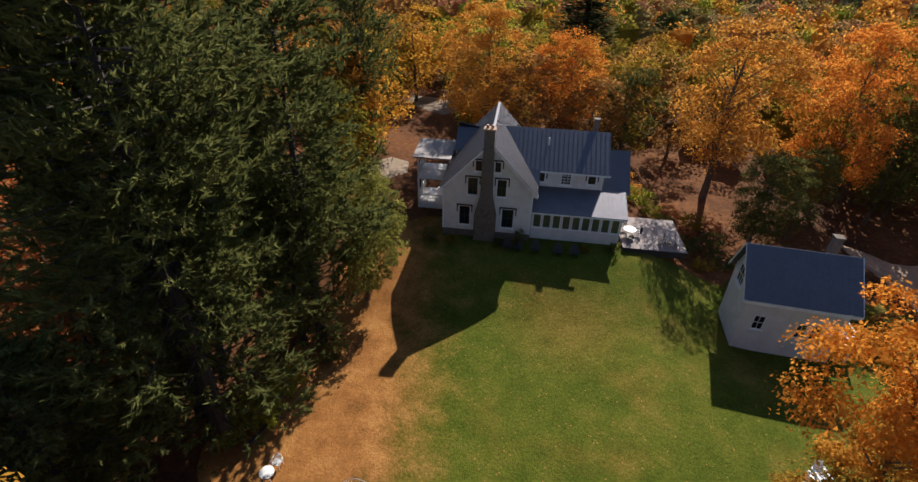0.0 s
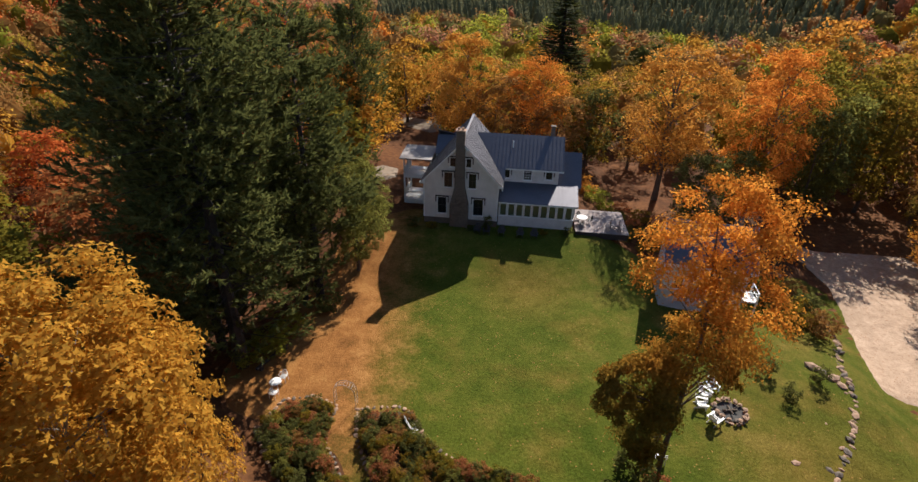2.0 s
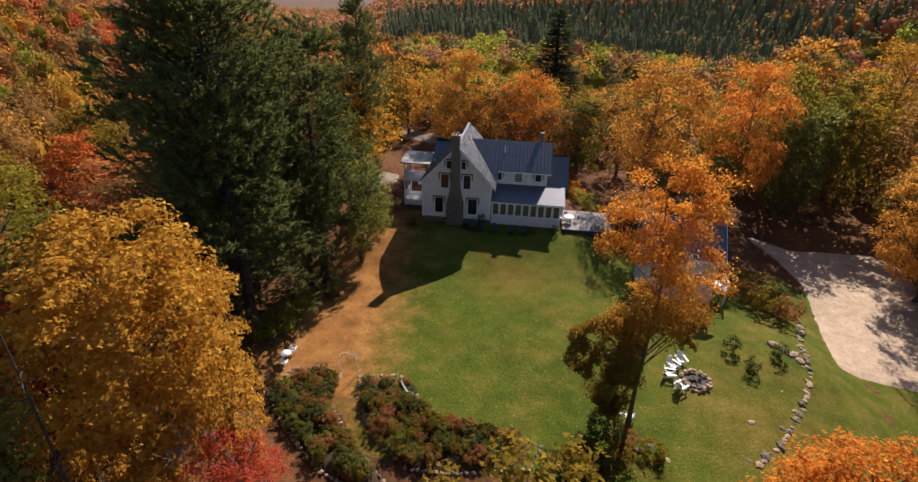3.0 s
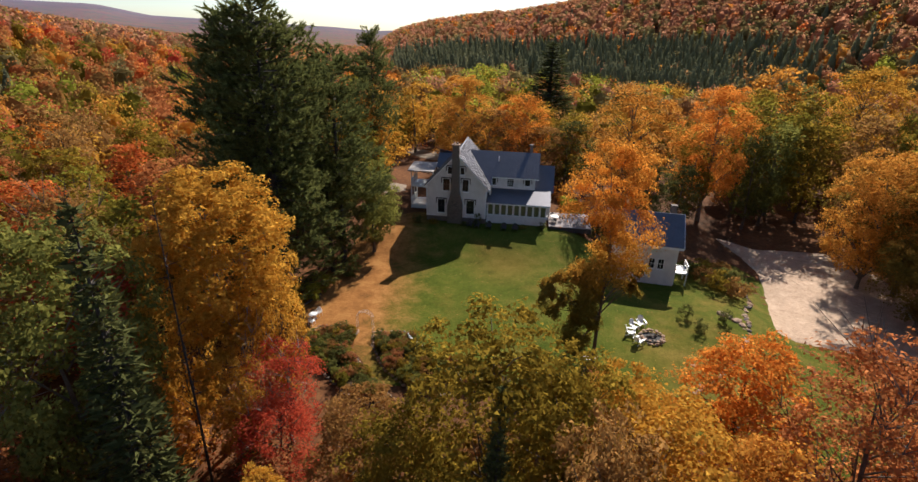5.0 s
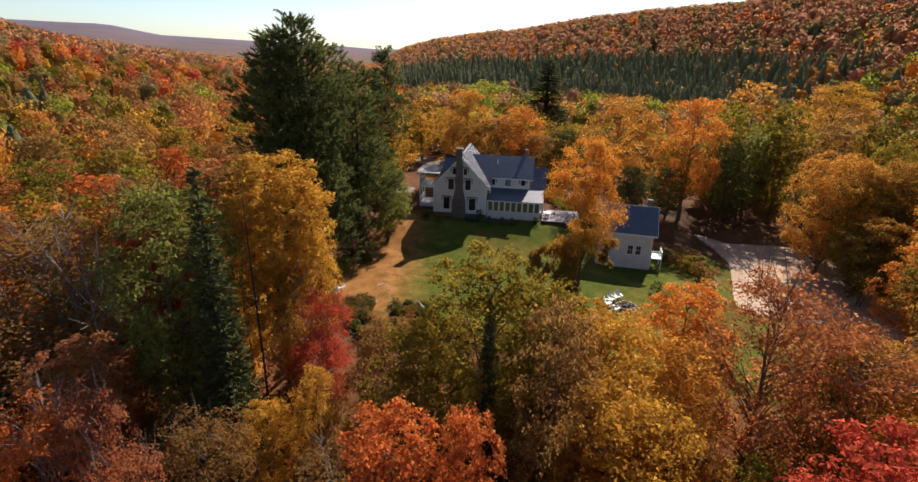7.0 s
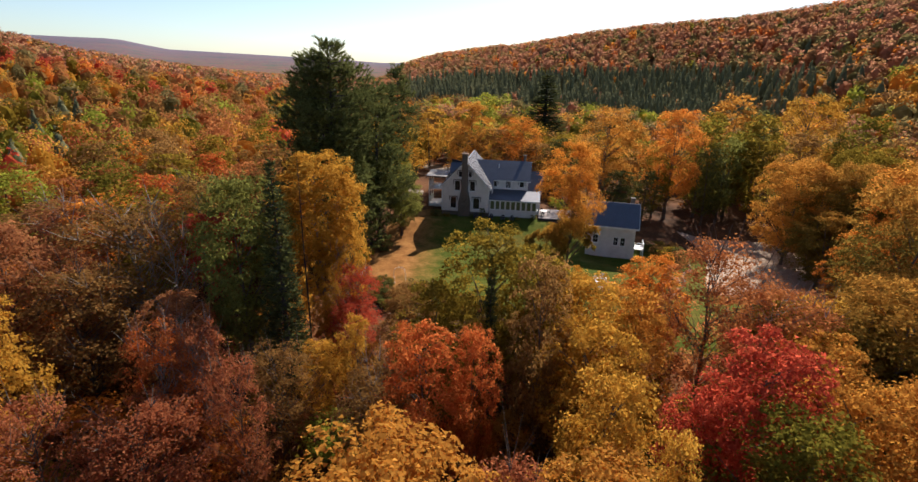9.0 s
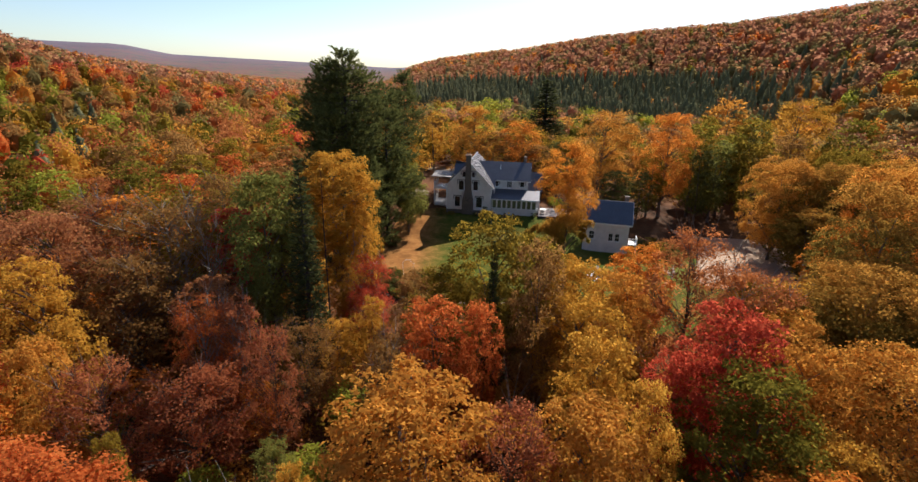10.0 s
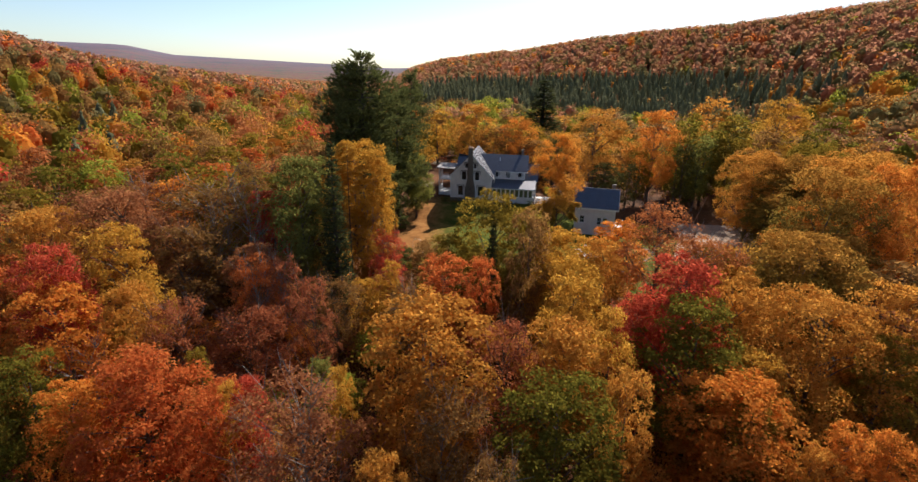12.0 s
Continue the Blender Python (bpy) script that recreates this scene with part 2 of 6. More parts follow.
def roof_material(name, dark, light, rough):
    """Painted metal roofing, faded unevenly."""
    n = Nodes(name)
    co = n.coords()
    fac = n.mix(0.55, n.noise(co, 0.7, 5.0, 0.7), n.noise(co, 7.0, 4.0, 0.7))
    n.bump(fac, 0.12, 0.02)
    return n.surface(n.ramp(fac, (0.32, dark), (0.68, light)), rough, 0.85, 0.5)


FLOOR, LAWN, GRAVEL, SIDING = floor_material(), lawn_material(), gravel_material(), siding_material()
ROOF = roof_material("blue-grey metal roofing", (0.112, 0.109, 0.124), (0.165, 0.160, 0.176), 0.58)
PORCH_ROOF = roof_material("pale grey roofing", (0.24, 0.215, 0.20), (0.36, 0.33, 0.31), 0.8)
WHITE = plain("white paint", (0.76, 0.74, 0.71), 0.5)
DARK_TRIM = plain("dark brown trim", (0.045, 0.035, 0.035), 0.6)
GLASS = plain("dark window glass", (0.015, 0.015, 0.018), 0.08, 2.0, 0.2, 0.0, 0.02, 0.3)
# sunroom panes: the lawn's yellow-green reflection is put into the base colour
LAWN_TINT_GLASS = plain("sunroom glass with the lawn's reflection painted in", (0.085, 0.095, 0.05), 0.08, 2.0, 0.3, 0.0, 0.02, 0.6)
STONE = plain("grey-brown fieldstone", (0.135, 0.105, 0.082), 0.9, 5.0, 0.45, 0.0, 0.8)
PALE_STONE = plain("pale fieldstone", (0.34, 0.215, 0.14), 0.9, 3.0, 0.4, 0.0, 0.8)
DECK = plain("weathered grey deck boards", (0.25, 0.205, 0.19), 0.85, 4.0, 0.3)
METAL = plain("pale grey metal", (0.55, 0.53, 0.50), 0.4, 5.0, 0.2, 0.7)
BLACK = plain("black metal", (0.02, 0.02, 0.02), 0.5)
SOOT = plain("ash and soot", (0.06, 0.055, 0.05), 0.95, 8.0, 0.5)
DIRT = plain("trodden sandy dirt", (0.23, 0.175, 0.125), 0.95, 1.5, 0.45, 0.0, 0.5)
EARTH = plain("garden soil", (0.055, 0.036, 0.02), 1.0, 4.0, 0.5, 0.0, 0.8, 0.05)


# ---- building helpers ----
def part(name, bm, material, parent=None, label=""):
    """Link a bmesh as one mesh object, under a thing or a part."""
    mesh = bpy.data.meshes.new(name)
    bm.to_mesh(mesh)
    bm.free()
    mesh.materials.append(material)
    ob = new(name, mesh)
    ob.parent = parent
    return tagged(ob, label=label)


def thing(name, m, label, category, group="", kind=""):
    ob = tagged(new(name), label, category, group, kind)
    ob.matrix_world = m
    return ob


def box(bm, x0, x1, y0, y1, z0, z1, m=None):
    made = bmesh.ops.create_cube(bm, size=1.0, matrix=Matrix.LocRotScale(((x0 + x1) / 2, (y0 + y1) / 2, (z0 + z1) / 2), None, (abs(x1 - x0), abs(y1 - y0), abs(z1 - z0))))
    if m is not None:
        bmesh.ops.transform(bm, matrix=m, verts=made["verts"])
    return made["verts"]


def boxes(*rows):
    bm = bmesh.new()
    for r in rows:
        box(bm, *r)
    return bm


def rod(bm, a, b, r0, r1=None, sides=6):
    """A tapered round bar from a to b."""
    a, b = Vector(a), Vector(b)
    d = b - a
    m = Matrix.Translation((a + b) / 2) @ d.to_track_quat("Z", "Y").to_matrix().to_4x4()
    bmesh.ops.create_cone(bm, cap_ends=True, segments=sides, radius1=r0, radius2=r0 if r1 is None else r1, depth=d.length, matrix=m)


def slab(corners, thick):
    """A flat plate on four or more corners, thickened downward along its normal."""
    bm = bmesh.new()
    face = bm.faces.new([bm.verts.new(c) for c in corners])
    face.normal_update()
    if face.normal.z < 0:
        face.normal_flip()
    n = face.normal.copy()
    made = bmesh.ops.extrude_face_region(bm, geom=[face])
    bmesh.ops.translate(bm, vec=-n * thick, verts=[v for v in made["geom"] if isinstance(v, bmesh.types.BMVert)])
    bmesh.ops.recalc_face_normals(bm, faces=bm.faces[:])
    return bm


def panel(outline, holes, thick):
    """An upright wall in the xz plane with rectangular openings (x0, x1, z0, z1); its outer face at y = 0, thickened to +y."""
    bm = bmesh.new()

    def loop(points):
        vs = [bm.verts.new((x, 0, z)) for x, z in points]
        for i in range(len(vs)):
            bm.edges.new((vs[i - 1], vs[i]))

    loop(outline)
    for x0, x1, z0, z1 in holes:
        loop(((x0, z0), (x1, z0), (x1, z1), (x0, z1)))
    bmesh.ops.triangle_fill(bm, use_beauty=True, edges=bm.edges[:], normal=(0, -1, 0))
    made = bmesh.ops.extrude_face_region(bm, geom=bm.faces[:])
    bmesh.ops.translate(bm, vec=(0, thick, 0), verts=[v for v in made["geom"] if isinstance(v, bmesh.types.BMVert)])
    bmesh.ops.recalc_face_normals(bm, faces=bm.faces[:])
    return bm


def turned(bm, m):
    bmesh.ops.transform(bm, matrix=m, verts=bm.verts[:])
    return bm


def metal_roof(parent, a, b, c, d, thick=0.07, pitch=0.42, rise=0.01, half=0.02):
    """A metal roof slope: a, b along the eave, c, d along the top (d over a), with each raised seam a piece of its own."""
    a, b, c, d = map(Vector, (a, b, c, d))
    roof = part("roof", slab((a, b, c, d), thick), ROOF, parent)
    n = (b - a).cross(d - a).normalized()
    if n.z < 0:
        n = -n
    count = max(3, round((b - a).length / pitch))
    side = (b - a).normalized() * half
    for i in range(count + 1):
        f = i / count
        lo, hi = a.lerp(b, f), d.lerp(c, f)
        bm = bmesh.new()
        v = [bm.verts.new(p) for p in (lo - side, lo + side, hi + side, hi - side, lo - side + n * rise, lo + side + n * rise, hi + side + n * rise, hi - side + n * rise)]
        for q in ((4, 5, 6, 7), (0, 1, 5, 4), (1, 2, 6, 5), (2, 3, 7, 6), (3, 0, 4, 7)):
            bm.faces.new([v[k] for k in q])
        part("seam", bm, ROOF, roof)
    return roof


def many_faces(name, verts, material, index=None, smooth=None):
    """One mesh of triangles: loose ones, three vertices each, or by an index of corners; smooth marks the faces to shade round."""
    mesh = bpy.data.meshes.new(name)
    index = np.arange(len(verts), dtype=np.int32) if index is None else np.asarray(index, np.int32).ravel()
    count = len(index) // 3
    mesh.vertices.add(len(verts))
    mesh.vertices.foreach_set("co", np.asarray(verts, np.float32).ravel())
    mesh.loops.add(count * 3)
    mesh.loops.foreach_set("vertex_index", index)
    mesh.polygons.add(count)
    mesh.polygons.foreach_set("loop_start", np.arange(0, count * 3, 3, dtype=np.int32))
    if smooth is not None:
        mesh.polygons.foreach_set("use_smooth", smooth)
    mesh.update(calc_edges=True)
    mesh.materials.append(material)
    return mesh


# ---- the lie of the land ----
def step(a, b, x):
    t = np.clip((x - a) / (b - a), 0, 1)
    return t * t * (3 - 2 * t)


RIGHT_AZ = (-14, -9.8, -5.4, 0.3, 8.1, 14.9, 22.7, 32, 45, 70, 110, 150)
RIGHT_EL = (-2.0, 0.25, 1.45, 2.1, 3.45, 4.55, 5.1, 6.2, 7.2, 7.5, 5.0, 0.0)
LEFT_AZ = (-150, -110, -70, -44, -42, -38.7, -32, -24, -20, -10)
LEFT_EL = (0.0, 3.0, 4.8, 2.3, 1.7, 0.7, -0.3, -1.3, -1.9, -2.5)
FAR_AZ = (-180, -100, -60, -41, -36, -32, -24, -16, -10, 0, 180)
FAR_EL = (0.8, 1.2, 1.6, 1.55, 1.6, 0.9, 0.7, 0.5, 0.15, 0.1, 0.8)


def height(x, y):
    """The ground's height: a terrace with the house, a lawn below it, a lower yard, falling woods, and the hills round the valley."""
    x, y = np.asarray(x, float), np.asarray(y, float)
    z = -2.45 + 1.8 * step(30, 40.5, y) * (1 - step(15, 22, x)) - 0.55 * step(16, 22, x) * step(20, 30, y)
    z = z - 1.9 * step(30.5, 36.5, x + 0.18 * (18 - y)) * step(-25, 5, y)
    z = z - 2.9 * step(6, -16, y) - 1.6 * step(-14, -45, x)
    dx, dy = x - 4.6, y + 56.7
    r, az = np.hypot(dx, dy), np.degrees(np.arctan2(dx, dy))
    ridge = 24.2 + 650 * np.tan(np.radians(np.interp(az, RIGHT_AZ, RIGHT_EL))) - 13
    near = 300 - 150 * step(22, 38, az)
    right = np.maximum(ridge + 3, 0) * step(near, 650, r) * (1 - 0.35 * step(680, 1100, r)) * step(-14, -8, az)
    ridge = 24.2 + 420 * np.tan(np.radians(np.interp(az, LEFT_AZ, LEFT_EL))) - 12
    left = np.maximum(ridge + 4, 0) * step(150, 420, r) * (1 - 0.6 * step(450, 800, r)) * (1 - step(-14, -9, az))
    far = (3200 * np.tan(np.radians(np.interp(az, FAR_AZ, FAR_EL))) + 24) * step(1100, 3200, r)
    return z + right + left + far * step(500, 1500, r)


def ground():
    rings = np.concatenate([np.arange(0, 90, 2.0), 90 * 1.055 ** np.arange(0, 75)])
    rings = rings[rings < 4700]
    turn = 288
    ang = np.linspace(0, 2 * np.pi, turn, endpoint=False)
    xs = 4 + rings[:, None] * np.sin(ang)[None]
    ys = 5 + rings[:, None] * np.cos(ang)[None]
    zs = height(xs, ys)
    verts = np.stack([xs, ys, zs], -1).reshape(-1, 3)
    faces = []
    for i in range(len(rings) - 1):
        for j in range(turn):
            k = (j + 1) % turn
            faces.append((i * turn + j, (i + 1) * turn + j, (i + 1) * turn + k, i * turn + k))
    mesh = bpy.data.meshes.new("ground")
    mesh.from_pydata(verts.tolist(), [], faces)
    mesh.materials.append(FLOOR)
    mesh.polygons.foreach_set("use_smooth", [True] * len(mesh.polygons))
    return tagged(new("ground", mesh), "leaf-littered forest floor rising into wooded hills", "ground", kind="structure")


def sheet(name, centre, outline, lift, material, label, category, rings=14):
    """A patch of ground with a rounded outline, star-shaped about its centre, laid on the land."""
    n = 160
    pts = np.array(outline, float)
    closed = np.vstack([pts, pts[:1]])
    seg = np.linalg.norm(np.diff(closed, axis=0), axis=1)
    s = np.concatenate([[0], np.cumsum(seg)])
    at = np.linspace(0, s[-1], n, endpoint=False)
    rim = np.stack([np.interp(at, s, closed[:, 0]), np.interp(at, s, closed[:, 1])], 1)
    for _ in range(2):
        rim = 0.25 * np.roll(rim, 1, 0) + 0.5 * rim + 0.25 * np.roll(rim, -1, 0)
    rng = np.random.RandomState(4)
    rim += rng.normal(0, 0.05, rim.shape)
    c = np.array(centre, float)
    verts, faces = [(c[0], c[1], float(height(*c)) + lift)], []
    for k in range(1, rings + 1):
        p = c + (rim - c) * (k / rings)
        z = height(p[:, 0], p[:, 1]) + lift - (0.06 + lift if k == rings else 0)
        verts += np.column_stack([p, z]).tolist()
    for j in range(n):
        k = (j + 1) % n
        faces.append((0, 1 + j, 1 + k))
        for i in range(rings - 1):
            faces.append((1 + i * n + j, 1 + (i + 1) * n + j, 1 + (i + 1) * n + k, 1 + i * n + k))
    mesh = bpy.data.meshes.new(name)
    mesh.from_pydata(verts, [], faces)
    mesh.materials.append(material)
    mesh.polygons.foreach_set("use_smooth", [True] * len(faces))
    return tagged(new(name, mesh), label, category, kind="structure")


ground()
LAWN_EDGE = ((-5, 46), (-9, 43), (-12, 37), (-13, 31), (-14.5, 25), (-17, 19), (-15, 15), (-11, 14), (-6, 12), (-4, 8), (2, 8), (8, 7), (15, 5), (24, 2), (34, 2), (42, 5), (47, 12), (46, 20), (42, 30), (40, 40), (36, 37), (31, 36), (24, 38), (21, 40), (14, 41.5), (6, 43))
sheet("lawn", (14, 24), LAWN_EDGE, 0.07, LAWN, "mown autumn lawn with brown needles along its edge", "lawn", 26)
sheet("driveway", (46, 31), ((33.9, 20.6), (38, 19.2), (46, 16.5), (54, 14), (58, 22), (57, 33), (57, 41), (55, 46), (49, 46.5), (44.4, 46.5), (42.0, 50), (40.0, 50), (41.2, 44), (41.2, 38), (38.0, 30)), 0.15, GRAVEL, "pale gravel driveway and parking yard", "driveway", 16)
sheet("track", (-7, 82.5), ((-12.5, 84), (-9, 80), (-5.5, 77.5), (-2.5, 79.5), (-3.0, 84), (-7, 87), (-11.5, 88)), 0.1, DIRT, "pale dirt track behind the house", "track", 8)
sheet("clearing", (-10.6, 56.6), ((-13.2, 55), (-10.5, 53.4), (-8.2, 55.5), (-8.4, 59), (-11, 60.4), (-13, 58.5)), 0.1, DIRT, "trodden sandy clearing beside the porch", "clearing", 6)


# ---- the house ----
HOUSE = pose(0.87, 41.5, 0, 0, 0, -5.5)


def window(parent, x0, x1, z0, z1, y=0.0, hood=True, glass=None, bars=(1, 1), trim=None, m=None):
    """A sash window set into an opening: frame, panes, glazing bars, sill and, where it has one, a dark hood."""
    trim = trim or WHITE
    m = m or Matrix()
    t = 0.05
    bm = boxes((x0 - 0.003, x0 + t, y - 0.02, y + 0.12, z0, z1), (x1 - t, x1 + 0.003, y - 0.02, y + 0.12, z0, z1), (x0 + t, x1 - t, y - 0.02, y + 0.12, z1 - t, z1 + 0.003), (x0 + t, x1 - t, y - 0.02, y + 0.12, z0 - 0.003, z0 + t))
    win = part("window", turned(bm, m), trim, parent)
    part("pane", turned(boxes((x0 + t, x1 - t, y + 0.06, y + 0.075, z0 + t, z1 - t)), m), glass or GLASS, win)
    nx, nz = bars
    rows = [(x0 + t + (x1 - x0 - 2 * t) * i / (nx + 1) - 0.014, x0 + t + (x1 - x0 - 2 * t) * i / (nx + 1) + 0.014, y + 0.03, y + 0.058, z0 + t, z1 - t) for i in range(1, nx + 1)]
    rows += [(x0 + t, x1 - t, y + 0.025, y + 0.055, z0 + (z1 - z0) * i / (nz + 1) - 0.02, z0 + (z1 - z0) * i / (nz + 1) + 0.02) for i in range(1, nz + 1)]
    if rows:
        part("glazing_bars", turned(boxes(*rows), m), trim if trim is not WHITE or not hood else DARK_TRIM, win)
    part("sill", turned(boxes((x0 - 0.08, x1 + 0.08, y - 0.09, y - 0.001, z0 - 0.07, z0 - 0.003)), m), WHITE, win)
    if hood:
        bm = boxes((x0 - 0.22, x1 + 0.22, y - 0.10, y - 0.001, z1 + 0.05, z1 + 0.17), (x0 - 0.21, x0 - 0.10, y - 0.06, y - 0.001, z1 - 0.62, z1 + 0.05), (x1 + 0.10, x1 + 0.21, y - 0.06, y - 0.001, z1 - 0.62, z1 + 0.05))
        part("hood", turned(bm, m), DARK_TRIM, win, "dark bracketed window hood")
    return win


def house():
    h = thing("house", HOUSE, "white clapboard farmhouse with blue-grey metal roofs and a stone chimney", "house")
    ridge, eave = 9.0, 4.35
    half, over = 4.05, 0.38
    rise = (ridge - eave) / (half + over)
    at = lambda u: ridge - rise * abs(u) - 0.09
    # front gable
    wins = [(-2.6, -1.55, 0.6, 2.6), (1.35, 2.5, 0.6, 2.6), (-1.9, -0.92, 3.75, 5.5), (0.75, 1.66, 3.75, 5.5), (-1.28, -0.62, 6.1, 7.15), (0.45, 1.05, 6.1, 7.15)]
    part("wall", panel(((-half, 0.1), (half, 0.1), (half, at(half)), (0, at(0)), (-half, at(half))), wins, 0.2), SIDING, h)
    for w in wins:
        window(h, *w)
    part("wall", turned(panel(((-half, 0.1), (half, 0.1), (half, at(half)), (0, at(0)), (-half, at(half))), [(1.0, 2.0, 0.9, 2.5), (-2, -1, 0.9, 2.5)], 0.2), pose(0, 11.0, 0, 0, 0, 180)), SIDING, h)
    left = panel(((-10.8, 0.1), (-0.2, 0.1), (-0.2, at(half)), (-10.8, at(half))), [(-3.2, -2.2, 0.7, 2.5)], 0.2)
    part("wall", turned(left, pose(-half, 0, 0, 0, 0, -90)), SIDING, h)
    window(h, -3.2, -2.2, 0.7, 2.5, m=pose(-half, 0, 0, 0, 0, -90))
    part("wall", boxes((half - 0.2, half, 0.2, 10.8, 0.1, at(half))), SIDING, h)
    part("foundation", boxes((-half - 0.03, half + 0.03, -0.03, 11.03, -1.2, 0.1)), STONE, h, "fieldstone foundation")
    # gable roof, long from front to back
    f, b, x = -0.42, 11.3, half + over
    metal_roof(h, (-x, b, eave), (-x, f, eave), (0, f, ridge), (0, b, ridge), rise=0.03)
    metal_roof(h, (x, f, eave), (x, b, eave), (0, b, ridge), (0, f, ridge), pitch=0.3, rise=0.05, half=0.06)
    part("ridge_cap", boxes((-0.12, 0.12, f - 0.02, b + 0.02, ridge - 0.03, ridge + 0.06)), ROOF, h)
    for s in (-1, 1):
        rake = slab(((0, f - 0.03, ridge - 0.05), (s * x, f - 0.03, eave - 0.05), (s * x, f - 0.03, eave - 0.26), (0, f - 0.03, ridge - 0.26)), 0.05)
        part("bargeboard", rake, WHITE, h)
        part("eave_return", boxes((s * (half - 0.05), s * (x + 0.05), f, f + 0.3, eave - 0.2, eave + 0.02)), WHITE, h)
    # corner boards
    for s in (-1, 1):
        part("corner_board", boxes((s * half - 0.09, s * half + 0.03, -0.025, 0.1, 0.1, at(half) - 0.05)), WHITE, h)
    # chimney
    bm = bmesh.new()
    rows = ((-1.2, 1.0, -0.75), (2.0, 1.0, -0.75), (2.9, 0.78, -0.68), (4.0, 0.55, -0.62), (8.5, 0.46, -0.6), (10.1, 0.45, -0.6))
    loops = []
    for z, w, d in rows:
        loops.append([bm.verts.new(p) for p in ((-0.12 - w, d, z), (-0.12 + w, d, z), (-0.12 + w, 0.12 if z > 4 else -0.005, z), (-0.12 - w, 0.12 if z > 4 else -0.005, z))])
    for lo, hi in zip(loops, loops[1:]):
        for i in range(4):
            bm.faces.new((lo[i], lo[(i + 1) % 4], hi[(i + 1) % 4], hi[i]))
    bm.faces.new(loops[-1])
    bm.faces.new(loops[0][::-1])
    stack = part("chimney", bm, STONE, h, "tall fieldstone chimney flared at its foot")
    part("chimney_cap", boxes((-0.64, 0.40, -0.67, 0.19, 10.1, 10.22)), PALE_STONE, stack)
    for dx in (-0.33, 0.08):
        bm = bmesh.new()
        rod(bm, (dx, -0.24, 10.22), (dx, -0.24, 10.48), 0.13, 0.12, 10)
        part("flue", bm, PALE_STONE, stack)
    rng = random.Random(11)
    # rough stones proud of the stack's front
    block = bpy.data.meshes.new("stone")
    bm = bmesh.new()
    box(bm, -0.5, 0.5, -0.5, 0.5, -0.5, 0.5)
    bmesh.ops.bevel(bm, geom=bm.edges[:], offset=0.16, segments=1, affect="EDGES")
    bm.to_mesh(block)
    bm.free()
    block.materials.append(STONE)
    for k in range(190):
        z = rng.uniform(-0.4, 9.9)
        w = np.interp(z, [r[0] for r in rows], [r[1] for r in rows])
        d = np.interp(z, [r[0] for r in rows], [r[2] for r in rows])
        u, sx, sz = rng.uniform(-w + 0.16, w - 0.16), rng.uniform(0.2, 0.36), rng.uniform(0.13, 0.24)
        ob = new("stone", block)
        ob.parent = stack
        ob.matrix_local = pose(u - 0.12, d + 0.02, z, 0, rng.uniform(-6, 6), 0) @ Matrix.Diagonal((sx, rng.uniform(0.1, 0.17), sz, 1))
    # main wing to the east, and its west end
    wr, wv = 8.12, 6.8
    part("wall", panel_at((half, 3.4), ((0.0, 3.2), (6.45, 3.2), (6.45, 5.35), (0.0, 5.35)), [(0.45, 1.05, 4.0, 5.05), (2.55, 3.5, 3.9, 5.1), (5.0, 5.8, 4.1, 5.1)]), SIDING, h)
    for w, bars in (((4.5, 5.1, 4.0, 5.05), (1, 3)), ((6.6, 7.55, 3.9, 5.1), (2, 3)), ((9.05, 9.85, 4.1, 5.1), (1, 1))):
        window(h, *w, y=3.4, hood=w[0] > 9 or w[0] < 5, bars=bars)
    part("wall", boxes((10.3, 10.5, 3.6, 10.2, -1.0, 5.35)), SIDING, h)
    part("gable_wall", turned(panel(((-3.4, 5.35), (3.4, 5.35), (0, wr - 0.15)), [], 0.2), pose(10.5, wv, 0, 0, 0, 90)), SIDING, h)
    part("wall", boxes((half, 10.3, 10.0, 10.2, -1.0, 5.35)), SIDING, h)
    part("foundation", boxes((half, 10.5, 3.6, 10.0, -1.2, 0.1)), STONE, h)
    slope = (wr - 5.35) / 3.75
    metal_roof(h, (0.7, 3.02, 5.33), (10.95, 3.02, 5.33), (10.95, wv, wr), (0.7, wv, wr))
    metal_roof(h, (10.95, 10.58, 5.33), (0.7, 10.58, 5.33), (0.7, wv, wr), (10.95, wv, wr))
    metal_roof(h, (3.0, 1.7, 5.33 - 1.32 * slope), (4.55, 1.7, 5.33 - 1.32 * slope), (4.55, 3.02, 5.325), (3.0, 3.02, 5.325))
    part("cheek", boxes((4.35, 4.5, 1.75, 3.4, 3.0, 4.3)), SIDING, h)
    part("bargeboard", slab(((10.97, wv, wr - 0.02), (10.97, 3.0, 5.30), (10.97, 3.0, 5.1), (10.97, wv, wr - 0.22)), 0.05), WHITE, h)
    part("eave_board", boxes((4.5, 10.95, 3.0, 3.06, 5.12, 5.28)), WHITE, h)
    metal_roof(h, (-3.9, 6.2, 5.4), (-1.0, 6.2, 5.4), (-1.0, 8.4, 7.15), (-3.9, 8.4, 7.15))
    metal_roof(h, (-1.0, 10.9, 5.4), (-3.9, 10.9, 5.4), (-3.9, 8.4, 7.7), (-1.0, 8.4, 7.15))
    part("gable_wall", turned(panel(((-2.2, 4.0), (2.2, 4.0), (2.2, 5.3), (0, 7.0), (-2.2, 5.3)), [], 0.1), pose(-3.8, 8.4, 0, 0, 0, -90)), SIDING, h)
